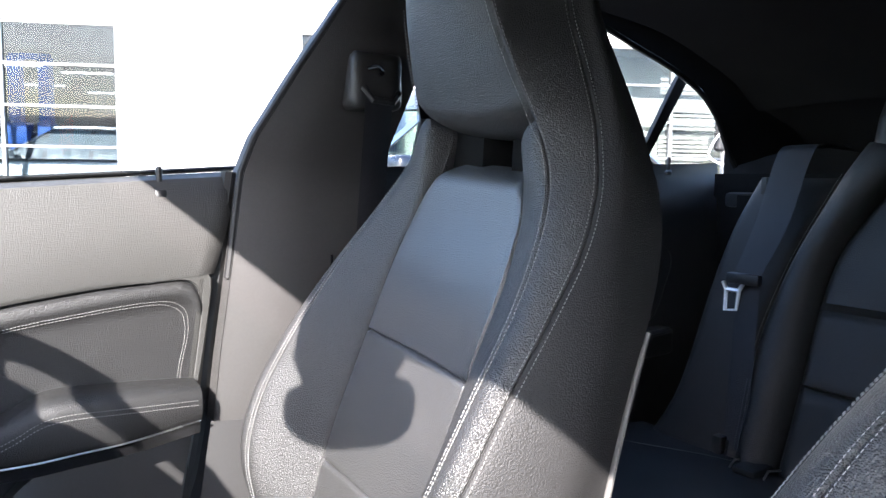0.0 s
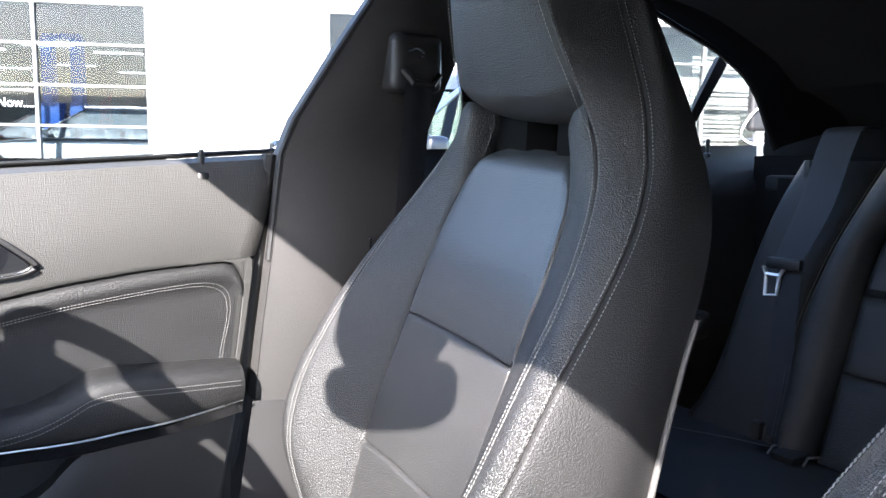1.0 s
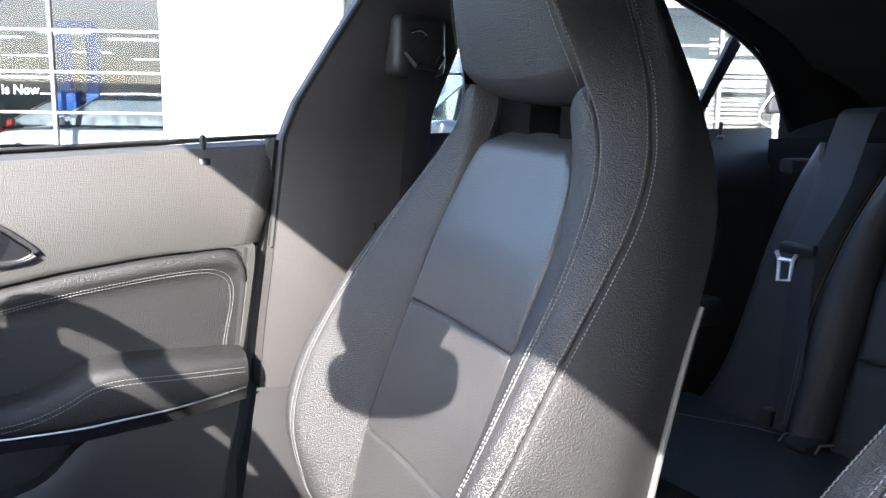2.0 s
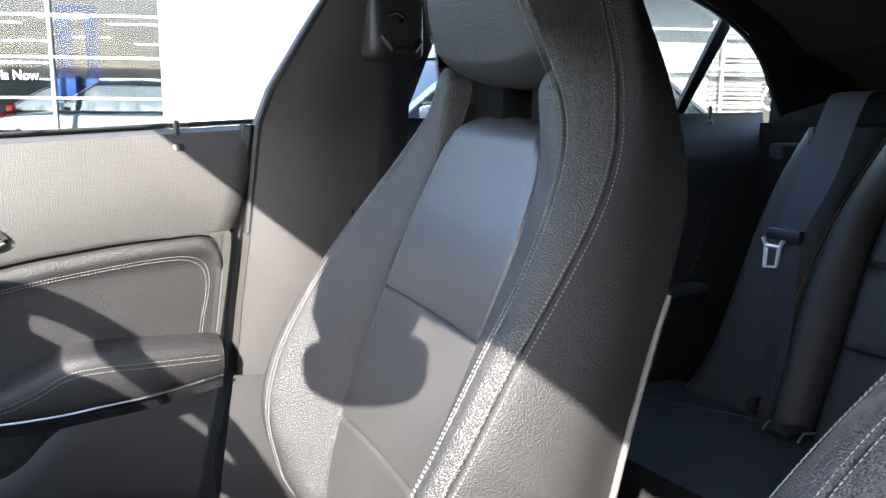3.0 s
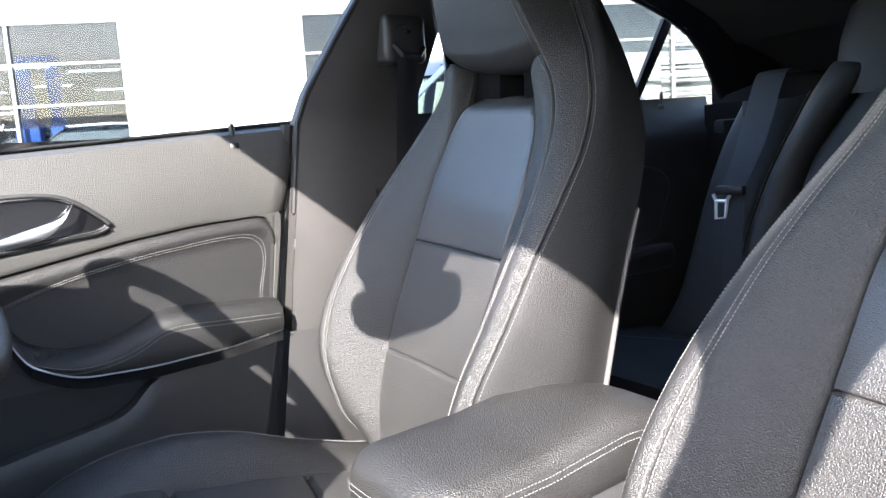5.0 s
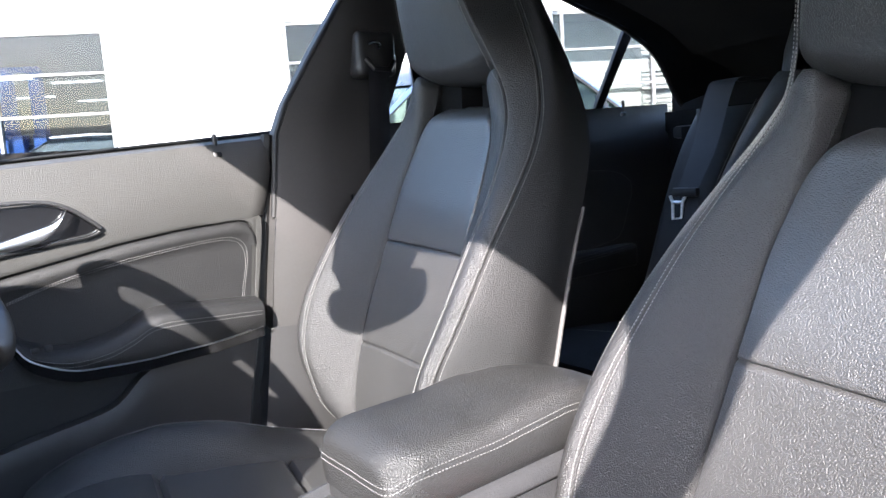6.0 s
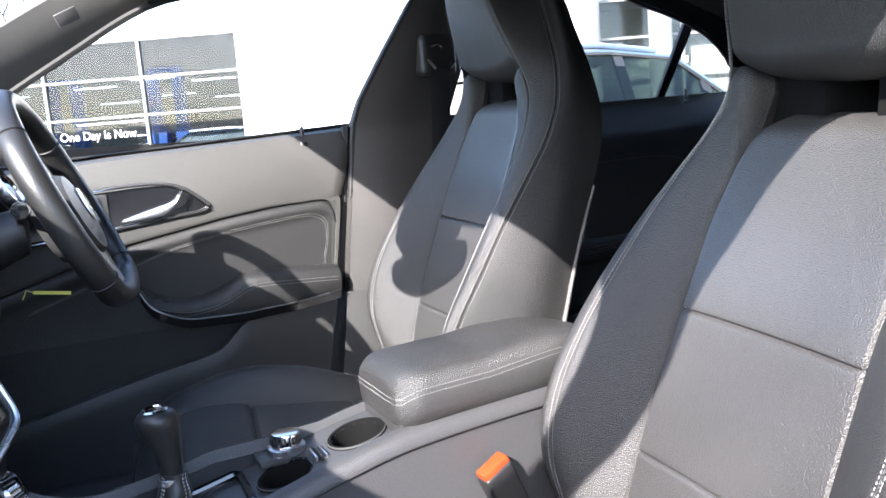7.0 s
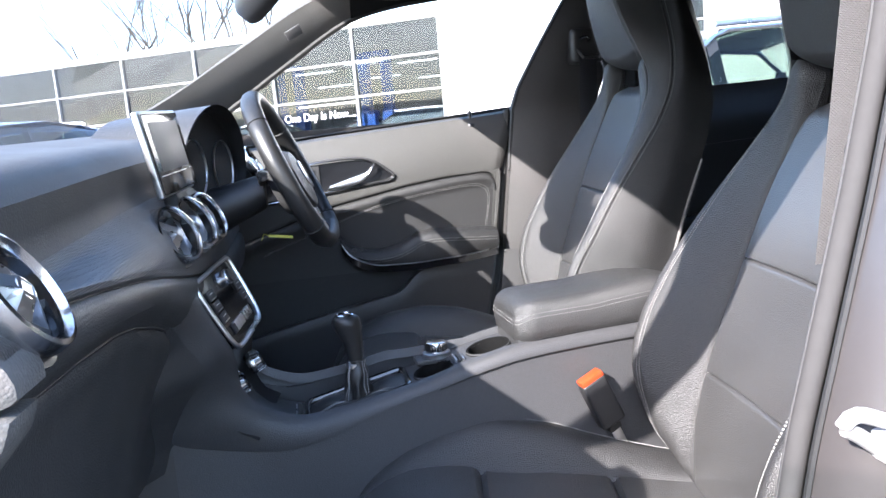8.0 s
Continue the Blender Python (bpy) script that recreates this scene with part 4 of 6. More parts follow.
for s in (1, -1):
    def pad(a, b, s=s):
        d = a * acc[-1]
        i, e = Vector(hermite(in_table, d)), rail_edge(d, s)
        n = Vector((0.25 * max(min((-0.1 - i.x) / 0.2, 1), 0), -0.65, 0.7)).normalized()
        w = (e - i).length
        if b < 0.12:
            p = i + Vector((0, 0.004, -0.016)) * (1 - b / 0.12)
        else:
            f = (b - 0.12) / 0.88
            p = i.lerp(e, f) + n * (0.24 * w * math.sin(f * math.pi) ** 0.8)
        return on_side(p, s)

    part("side_rail", grid(pad, 130, 24), LIT_CONSOLE, con, "soft grained rail sweeping up to the dashboard")
    seam = [on_side(rail_edge(acc[-1] * k / 80, s) + Vector((0, 0.002, 0)), s) for k in range(43, 81)]
    part("rail_gap", tube(seam, 0.0026, 6), RUBBER, con)

    def flank(a, b, s=s):
        d = acc[4] + a * (acc[-1] - acc[4])
        e = rail_edge(d, s) + Vector((0, 0.004, -0.001))
        return on_side(Vector((e.x, e.y - 0.012 * (1 - b), e.z - (e.z - 0.12) * (1 - b))), s)

    part("side_panel", grid(flank, 60, 10), LIT_CONSOLE, con, "grained side of the console")
    e0 = rail_edge(acc[4], s) + Vector((0, 0.004, -0.001))
    part("footwell_side", grid(lambda a, b, s=s: on_side(Vector((e0.x - 0.25 * a, e0.y - 0.012 * (1 - b) - 0.03 * a, 0.12 + (e0.z - 0.12 + 0.05 * a) * b)), s), 10, 10), HARD, con, "dark footwell side")
    tun = smooth_line([(-0.388, -0.20, 0.69), (-0.380, -0.155, 0.645), (-0.362, -0.130, 0.600), (-0.400, -0.115, 0.545), (-0.427, -0.090, 0.485), (-0.43, -0.075, 0.44)], 30)
    part("tunnel_side", grid(lambda a, b, s=s, tun=tun: on_side(tun[int(round(a * 29))] + Vector((0.006 - 0.16 * b, 0.004 - 0.12 * b - 0.02 * math.sin(b * 3.14), -0.02 * b)), s), 29, 10), SOFT, con, "dark side of the tunnel under the dashboard")
CUPS = [(0.008, 0.024, 0.034), (0.112, 0.036, 0.037)]


def top_at(a, b):
    x = -0.34 + a * 0.82
    return (x, 0.04 + (2 * b - 1) * 0.064, rim(x) - 0.012 - 0.010 * (1 if x < -0.05 else 0))


def free(a, b):
    x, y, _ = top_at(a, b)
    return all((x - cx) ** 2 + (y - cy) ** 2 > r * r for cx, cy, r in CUPS)


part("top_plate", grid(top_at, 164, 34, free), LIT_CONSOLE, con, "grained console top")
for cx, cy, r in CUPS:
    zc = rim(cx) - 0.012
    m = Matrix.Translation((cx, cy, zc)) @ Euler((0, -0.2, 0)).to_matrix().to_4x4()
    # cup interiors: their shade is in the near-black colour
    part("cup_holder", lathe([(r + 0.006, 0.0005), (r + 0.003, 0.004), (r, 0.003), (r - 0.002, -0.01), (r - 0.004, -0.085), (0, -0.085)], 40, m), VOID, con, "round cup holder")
    part("cup_ring", lathe([(r + 0.0055, 0.0), (r + 0.0050, 0.003), (r + 0.0040, 0.0035), (r + 0.003, 0.0)], 40, m), DASHTOP, con, "thin grey rim")
for dx in (0.0, 0.007, 0.014):
    part("slot_bar", rbox(0.045 + dx, 0.0485 + dx, 0.010, 0.048, rim(0.05) - 0.012, rim(0.05) - 0.005, 0.001), SATIN if dx != 0.007 else DARK, con)
# armrest on the console


def arm_sec(x):
    k = (x - 0.146) / 0.345
    zt = 0.618 + 0.052 * k - 0.014 * k * k - 0.014 * min(k / 0.4, 1) - 0.028 * (max(k - 0.70, 0) / 0.30) ** 1.6
    zb = 0.548 + 0.014 * k
    f = math.sqrt(max(1 - (1 - min(k / 0.12, 1)) ** 2, 0.0))
    w = 0.088 * (0.72 + 0.28 * f)
    mid = 0.584 + 0.02 * k
    zt, zb = mid + (zt - mid) * (0.35 + 0.65 * f), mid + (zb - mid) * (0.85 + 0.15 * f)
    q = [(-0.80, zt + 0.001), (-0.4, zt + 0.003), (0, zt + 0.004), (0.4, zt + 0.003), (0.80, zt + 0.001), (0.93, zt - 0.006), (0.985, zt - 0.017), (1.0, zt - 0.03), (0.985, zb + 0.02), (0.94, zb + 0.006), (0.86, zb), (0, zb), (-0.86, zb), (-0.94, zb + 0.006), (-0.985, zb + 0.02), (-1.0, zt - 0.03), (-0.985, zt - 0.017), (-0.93, zt - 0.006)]
    return [Vector((x, 0.04 + y * w, z)) for y, z in q], w, zt


xs_arm = [0.146 + 0.345 * (i / 36) ** 1.6 for i in range(37)]
arm = part("armrest", loft([arm_sec(x)[0] for x in xs_arm]), LEATHER, con, "black leather centre armrest with double stitching")
for drop in (0.019, 0.026):
    for s in (1, -1):
        line = []
        for x in xs_arm[3:]:
            sec, w, zt = arm_sec(x)
            line.append(Vector((x, 0.04 + s * (w * (0.992 if drop < 0.02 else 1.0) + 0.0006), zt - drop)))
        part("stitching", stitches(smooth_line(line, 90), (0, s, 0.3)), THREAD, arm)
    w0, z0 = arm_sec(xs_arm[3])[1], arm_sec(xs_arm[3])[2]
    part("stitching", stitches(smooth_line([(arm_x, 0.04 + k * w0 * 0.99, z0 - drop) for k, arm_x in ((-1, xs_arm[3]), (-0.9, 0.1452), (0, 0.1445), (0.9, 0.1452), (1, xs_arm[3]))], 60), (-1, 0, 0.2)), THREAD, arm)
part("hinge_base", rbox(0.150, 0.48, -0.030, 0.110, 0.525, 0.562, 0.010), SOFT, arm)

# rotary dial
dial = thing("rotary_controller", "chrome ribbed rotary controller knob on the console", "dial", (0.024, 0.080, 0.518))
part("collar", lathe([(0.026, -0.004), (0.026, 0.004), (0.023, 0.006), (0.020, 0.006)], 32), SATIN, dial)
part("knob", lathe([(0.019, 0.004), (0.0205, 0.010), (0.0205, 0.020), (0.019, 0.0235), (0.016, 0.0245), (0.0, 0.0235)], 32), CHROME, dial)
for k in range(24):
    q = 6.28319 * k / 24
    part("rib", rbox(-0.0009, 0.0009, -0.001, 0.001, 0.009, 0.021, 0), DARK, dial).matrix_basis = Matrix.Translation((0.0206 * math.cos(q), 0.0206 * math.sin(q), 0)) @ Matrix.Rotation(q, 4, "Z")
plate = solid("controller_plate", rbox(-0.018, 0.05, 0.055, 0.103, 0.506, 0.515, 0.003), SOFT, "dark plate under the rotary controller", "plate")

# gear lever and boot
gear = thing("gear_lever", "leather gear lever with stitched boot and chrome badge ring", "gear lever", (-0.130, 0.040, 0.472))
part("frame", joined(*[tube([(x, y, 0.0105 + x * 0.22) for x, y in ((-0.088, -0.054), (-0.09, 0.044))], 0.0012, 6)], *[tube([(x, y, 0.004 + x * 0.22) for x, y in ((-0.085, -0.054), (0.082, -0.054), (0.088, -0.044), (0.088, 0.044), (0.082, 0.054), (-0.085, 0.054), (-0.09, 0.044), (-0.09, -0.044))], 0.006, 8, True)]), GLOSSY, gear)
part("frame_line", tube([(x, y, 0.0105 + x * 0.22) for x, y in ((-0.080, -0.044), (-0.086, -0.036), (-0.088, 0.0), (-0.086, 0.036), (-0.080, 0.044))], 0.0011, 6), SATIN, gear, "thin bright edge of the boot frame")
boot = []
for i in range(27):
    k = i / 26
    if k < 0.3:
        f = k / 0.3
        rx, ry, h = 0.086 - 0.060 * f ** 0.8, 0.050 - 0.024 * f ** 0.8, 0.004 + 0.006 * math.sin(f * 3.14) - 0.004 * f
        box = 0.45 * (1 - f)
    else:
        f = (k - 0.3) / 0.7
        rx, ry, h, box = 0.025 - 0.009 * f + 0.0012 * math.sin(f * 13), 0.025 - 0.010 * f + 0.0012 * math.sin(f * 11 + 1), 0.068 * f, 0.0
    loop = []
    for q in np.linspace(0, 6.28319, 49)[:-1]:
        c, d = (math.copysign(abs(v) ** (1 - box), v) for v in (math.cos(q), math.sin(q)))
        fold = 0.0022 * (math.sin(5 * q + 7 * k) + 0.6 * math.sin(8 * q - 9 * k)) * math.sin(min(k * 1.3, 1) * 3.14)
        x, y = (rx + fold) * c + 0.004 * f * (k >= 0.3), (ry + fold) * d
        loop.append(Vector((x, y, h + 0.22 * x * (1 - k) + fold * 0.8)))
    boot.append(loop)
part("boot", loft(boot), WHEEL, gear, "gathered leather boot")
for q in (0.75, 0.95, 2.3, 2.5, 3.85, 4.05, 5.35, 5.55):
    line = [loop[int(q / 6.28319 * 48) % 48] + Vector((0.0016 * math.cos(q), 0.0016 * math.sin(q), 0.0014)) for loop in boot[1:]]
    part("stitching", stitches(smooth_line(line, 60), (math.cos(q), math.sin(q), 0.8), r=0.0010), THREAD, gear)
knob = []
for h, x0, x1, ry in ((0.058, -0.0100, 0.0145, 0.012), (0.075, -0.0120, 0.0155, 0.013), (0.095, -0.0160, 0.0160, 0.015), (0.110, -0.0220, 0.0170, 0.018), (0.122, -0.0280, 0.0180, 0.021), (0.132, -0.0320, 0.0180, 0.023), (0.140, -0.0325, 0.0170, 0.023), (0.146, -0.0290, 0.0140, 0.020), (0.149, -0.0230, 0.0080, 0.014)):
    knob.append([Vector(((x0 + x1) / 2 + (x1 - x0) / 2 * math.cos(q), ry * math.sin(q), h)) for q in np.linspace(0, 6.28319, 29)[:-1]])
part("knob", loft(knob), WHEEL, gear, "smooth leather knob")
part("collar", lathe([(0.0135, 0.054), (0.015, 0.055), (0.015, 0.062), (0.0135, 0.063)], 24), SATIN, gear)
part("badge_ring", lathe([(0.0145, 0.1475), (0.0165, 0.150), (0.014, 0.152), (0.012, 0.149)], 28, Matrix.Translation((-0.009, 0, 0))), CHROME, gear)
part("badge", lathe([(0.012, 0.1505), (0.0, 0.1515)], 24, Matrix.Translation((-0.008, 0, 0))), GLOSSY, gear)
part("spine", tube([(0.004, 0, 0.148), (0.0135, 0, 0.1445), (0.0165, 0, 0.138), (0.0175, 0, 0.13), (0.0165, 0, 0.11), (0.0150, 0, 0.07)], 0.0022, 8), DASHTOP, gear, "grey strip on the lever")
tray = thing("console_tray", "dark lidded tray ahead of the gear lever", "tray")
part("lid", rbox(-0.290, -0.228, -0.018, 0.098, 0.446, 0.457, 0.004), GLOSSY, tray)
for x in (-0.24, -0.262):
    part("lid_line", rbox(x, x + 0.002, -0.010, 0.09, 0.457, 0.4585, 0), SATIN, tray)

# buckles
for bx, by, bz in ((0.286, -0.068, 0.426), (0.315, 0.150, 0.462)):
    bk = thing("belt_buckle", "black seat belt buckle with orange release button", "buckle", (bx, by, bz))
    bk.rotation_euler = (0, radians(-24), radians(8))
    part("housing", rbox(-0.024, 0.024, -0.013, 0.013, -0.035, 0.058, 0.006, 3), DARK, bk)
    part("button", rbox(-0.022, 0.022, -0.011, 0.011, 0.052, 0.066, 0.003), ORANGE, bk, "orange release button")
    part("stalk", rbox(-0.009, 0.009, -0.003, 0.003, -0.12, -0.03, 0.002), SATIN, bk, "steel strap")
    part("boot", rbox(-0.012, 0.012, -0.006, 0.006, -0.05, -0.03, 0.003), RUBBER, bk)

# ---- dashboard ----
dash = thing("dashboard", "dark grained dashboard with woven trim band", "dashboard")


def bow(y):
    """How far the dashboard comes back towards the driver."""
    k = min(max((y + 0.20) / 0.35, 0), 1)
    return 0.018 * k * k * (3 - 2 * k)


def brow_z(y):
    return 0.881 + 0.062 * (y + 0.62)


def band_top(y):
    return 0.818 + 0.066 * (y + 0.55)


def band_low(y):
    return float(np.interp(y, [-0.78, -0.634, -0.535, -0.379, -0.25, -0.134, 0.0, 0.3, 0.7], [0.812, 0.802, 0.794, 0.778, 0.762, 0.743, 0.725, 0.715, 0.73]))


def glove_z(y):
    return float(np.interp(y, [-0.78, -0.69, -0.576, -0.45, -0.364, -0.25, -0.136, -0.05, 0.7], [0.752, 0.747, 0.744, 0.737, 0.726, 0.700, 0.664, 0.63, 0.63]))


def dash_y(b):
    return -0.775 + 1.475 * b


def by_rows(rows, n):
    """A sheet across the car: rows(y) gives the (x, z) points of one section."""
    lines = [smooth_line([(x + bow(dash_y(j / 60)), dash_y(j / 60), z) for x, z in rows(dash_y(j / 60))], n + 1) for j in range(61)]
    return grid(lambda a, b: lines[int(round(b * 60))][int(round(a * n))], n, 60)


def top_rows(y):
    c, w, t = 0.940 + 0.06 * (y + 0.21), brow_z(y), band_top(y)
    return [(-0.97, c - 0.035), (-0.78, c - 0.004), (-0.62, c + 0.002), (-0.52, c - 0.006), (-0.458, w + 0.022), (-0.434, w + 0.003), (-0.427, w - 0.010), (-0.432, (w + t) / 2 - 0.004), (-0.430, t + 0.008), (-0.424, t + 0.001)]


def band_rows(y):
    t, w = band_top(y), band_low(y)
    return [(-0.425, t + 0.003), (-0.414, t - 0.008), (-0.382, (t + w) / 2), (-0.371, w + 0.010), (-0.371, w + 0.002), (-0.378, w - 0.001)]


def low_rows(y):
    w, g = band_low(y), glove_z(y)
    return [(-0.382, w + 0.001), (-0.372, w - 0.002), (-0.364, w - 0.012), (-0.364, (w + g) / 2 - 0.004), (-0.374, g + 0.012), (-0.386, g + 0.001), (-0.392, g - 0.004), (-0.388, g - 0.012), (-0.402, g - 0.05), (-0.43, 0.56), (-0.455, 0.46), (-0.50, 0.40), (-0.64, 0.34)]


part("top_pad", by_rows(top_rows, 40), DASHTOP, dash, "smooth grained dashboard top")
part("trim_band", by_rows(band_rows, 16), TRIM, dash, "fine woven pattern trim band")
part("lower_dash", by_rows(low_rows, 56), SOFT, dash, "dark lower dashboard with glovebox lid")
part("band_gap", tube([(-0.3755 + bow(y), y, band_low(y) - 0.0008) for y in np.linspace(-0.77, 0.69, 80)], 0.0022, 6), RUBBER, dash)
part("glovebox_gap", tube([(-0.3895 + bow(y), y, glove_z(y) - 0.002) for y in np.linspace(-0.74, -0.06, 60)], 0.0022, 6), RUBBER, dash)
CAP = [(-0.62, 0.45), (-0.62, 0.92), (-0.50, 0.925), (-0.43, 0.885), (-0.418, 0.85), (-0.395, 0.83), (-0.374, 0.808), (-0.360, 0.790), (-0.358, 0.772), (-0.40, 0.768)]
part("end_cap", slab([(x, -0.782, z) for x, _, z in smooth_line([(x, 0, z) for x, z in CAP[3:] + [(-0.46, 0.80)]], 40, True)], 0.05, (0, 1, 0), 0.004), PALETRIM, dash, "pale grained dashboard end cap")
part("end_wall", slab([(x, -0.772, z) for x, z in CAP[:5] + [(-0.40, 0.80), (-0.40, 0.70), (-0.46, 0.45)]], 0.02, (0, 1, 0), 0.004), DARK, dash)
part("kick_panel", slab([(x, -0.784, z) for x, z in ((-0.360, 0.764), (-0.368, 0.745), (-0.388, 0.722), (-0.42, 0.68), (-0.45, 0.60), (-0.46, 0.40), (-0.50, 0.40), (-0.50, 0.60), (-0.46, 0.70), (-0.40, 0.764))], 0.05, (0, 1, 0), 0.008), PALETRIM, dash, "pale grained footwell side panel")


def vent(at, turn, label=""):
    v = thing("air_vent", "round air vent with chrome ring and cross vanes", "air vent", at, "dashboard vents")
    v.matrix_basis = Matrix.Translation(at) @ turn @ Matrix.Translation((0, 0, 0.024))
    part("ring", lathe([(0.041, -0.016), (0.0455, -0.008), (0.0465, 0.004), (0.0445, 0.011), (0.041, 0.012), (0.0385, 0.006), (0.0375, -0.006)], 48), CHROME, v, "chrome ring")
    part("sleeve", lathe([(0.052, -0.05), (0.052, -0.022), (0.050, -0.008), (0.045, -0.008)], 48), DARK, v)
    part("bowl", lathe([(0.0385, 0.006), (0.036, -0.006), (0.020, -0.016), (0, -0.018)], 32), GLOSSY, v)
    for k in range(4):
        q = math.pi / 4 + k * math.pi / 2
        part("vane", loft([[Vector((x, w * c, h + d * e)) for c, e in ((-1, -1), (1, -1), (0.6, 1), (-0.6, 1))] for x, w, h, d in ((0.006, 0.009, 0.002, 0.009), (0.020, 0.011, -0.003, 0.007), (0.035, 0.014, -0.008, 0.005))]), SATIN, v).matrix_basis = Matrix.Rotation(q, 4, "Z")
    part("hub", lathe([(0.011, -0.014), (0.0115, 0.006), (0.009, 0.010), (0.0, 0.0105)], 24), SATIN, v, "chrome hub")
    return v


facing = Matrix.Rotation(radians(90), 4, "Y")
turned = lambda q, up=28: Matrix.Rotation(radians(q), 4, "Z") @ Matrix.Rotation(radians(90 - up), 4, "Y")  # noqa: E731
vent((-0.398, -0.080, 0.790), turned(-26, 24))
vent((-0.386, 0.028, 0.798), turned(-23, 24))
vent((-0.378, 0.130, 0.800), turned(-20, 24))
vent((-0.398, -0.712, 0.812), turned(0))
vent((-0.322, 0.640, 0.886), turned(-8))

# screen
scr = thing("display_screen", "free-standing silver framed display screen, switched off", "screen", (-0.393, 0.022, 0.926))
scr.rotation_euler = (radians(4), radians(-9), radians(-7))
part("housing", rbox(-0.005, 0.006, -0.100, 0.100, -0.066, 0.066, 0.0045, 3), SATIN, scr, "satin silver frame")
part("face", rbox(0.0055, 0.0085, -0.096, 0.096, -0.062, 0.061, 0.002), GLOSSY, scr)
# grey base colour stands in for a reflection on the dark glass
part("glass", rbox(0.008, 0.0095, -0.076, 0.076, -0.028, 0.048, 0.001), mat("screen_glass", (0.11, 0.11, 0.108), 0.40, vary=0.04), scr, "display glass with a grey reflection in its colour")
part("lower_edge", rbox(0.008, 0.0100, -0.090, 0.090, -0.0345, -0.033, 0.0008), SATIN, scr)
part("foot", rbox(-0.02, 0.004, -0.03, 0.03, -0.10, -0.055, 0.005), DARK, scr)

# climate and radio panel, sloped
PY = Vector((0.029, 0.2, 0.014)).normalized()
PX = Vector((0.050, 0.0, -0.112))
PX = (PX - PY * PX.dot(PY)).normalized()
PZ = PX.cross(PY)
hv = thing("control_panel", "black climate and radio panel with silver surround", "control panel")
hv.matrix_basis = Matrix.Translation((-0.327, 0.030, 0.672)) @ Matrix((PX, PY, PZ)).transposed().to_4x4()
out = smooth_line([(-0.060, -0.090, 0), (-0.058, -0.104, 0), (-0.044, -0.108, 0), (0.03, -0.100, 0), (0.050, -0.094, 0), (0.061, -0.080, 0), (0.064, 0.0, 0), (0.061, 0.080, 0), (0.050, 0.094, 0), (0.03, 0.100, 0), (-0.044, 0.108, 0), (-0.058, 0.104, 0), (-0.060, 0.090, 0)], 60, True)
side_line = [p + Vector((0, 0, 0.003)) for p in out]
part("surround", tube(side_line, 0.0040, 8, True), SATIN, hv, "satin silver surround")
part("fascia", slab([p + Vector((0, 0, 0.001)) for p in out], 0.02, (0, 0, -1)), GLOSSY, hv)
for x in (-0.030, -0.010, 0.010):
    for y in (-0.066, 0.076):
        part("button", rbox(x - 0.008, x + 0.008, y - 0.016, y + 0.016, 0.001, 0.0045, 0.0012), DARK, hv)
        part("button_edge", rbox(x + 0.006, x + 0.0074, y - 0.012, y + 0.012, 0.004, 0.0052, 0), SATIN, hv, "thin silver line")
        for k in (-0.007, 0.002):
            part("mark", rbox(x - 0.003, x - 0.0018, y + k, y + k + 0.006, 0.0045, 0.0049, 0), PALE, hv, "small pale button mark")
part("volume_knob", lathe([(0.0125, 0), (0.0125, 0.012), (0.0115, 0.016), (0.0, 0.0165)], 28, Matrix.Translation((-0.034, 0.036, 0))), DARK, hv)
part("knob_ring", lathe([(0.0135, 0), (0.0142, 0.008), (0.0128, 0.011)], 28, Matrix.Translation((-0.034, 0.036, 0))), CHROME, hv, "chrome ring")
for k in range(8):
    part("key", rbox(0.028, 0.044, -0.061 + k * 0.0155, -0.0465 + k * 0.0155, 0.001, 0.005, 0.0014), SATIN if k else DARK, hv)
for sy, sx, sz in ((-0.020, -0.322, 0.541), (0.080, -0.302, 0.549)):
    kn = thing("climate_knob", "ribbed chrome climate knob", "knob", (sx - 0.012, sy, sz - 0.004), "climate knobs")
    kn.rotation_euler = (0, radians(66), radians(8))
    part("cap", lathe([(0.018, 0), (0.0185, 0.010), (0.017, 0.024), (0.014, 0.027), (0, 0.027)], 28), GLOSSY, kn)
    part("ring", lathe([(0.0195, 0.004), (0.0205, 0.008), (0.0195, 0.012)], 28), CHROME, kn)
    for k in range(16):
        q = 6.28319 * k / 16
        part("rib", rbox(-0.0014, 0.0014, -0.0014, 0.0014, 0.008, 0.023, 0), CHROME, kn).matrix_basis = Matrix.Translation((0.0184 * math.cos(q), 0.0184 * math.sin(q), 0)) @ Matrix.Rotation(q, 4, "Z")
SF = smooth_line([(-0.36, 0, 0.72), (-0.318, 0, 0.612), (-0.325, 0, 0.57), (-0.328, 0, 0.53), (-0.312, 0, 0.49), (-0.28, 0, 0.468)], 30)
part("stack_face", grid(lambda a, b: SF[int(round(a * 29))] + Vector((0.14 * (0.26 * b - 0.13), -0.065 + 0.20 * b, 0.07 * (0.26 * b - 0.13))), 29, 8), DARK, dash, "dark face below the control panel")

# instrument hood, column, wheel
hood = thing("instrument_cluster", "hooded instrument cluster behind the steering wheel", "instrument cluster")
hood.matrix_basis = Matrix.Translation((-0.378, 0.37, 0)) @ Matrix.Rotation(radians(-14), 4, "Z") @ Matrix.Translation((0.345, -0.37, 0))


def hood_ring(k):
    x = -0.50 + 0.20 * k
    r = [Vector((x - 0.02 * (1 - math.sin(q)), 0.37 + 0.185 * math.cos(q), 0.885 + (0.125 + 0.012 * k) * max(math.sin(q), -0.25))) for q in np.linspace(-0.35, 3.49, 30)]
    return r


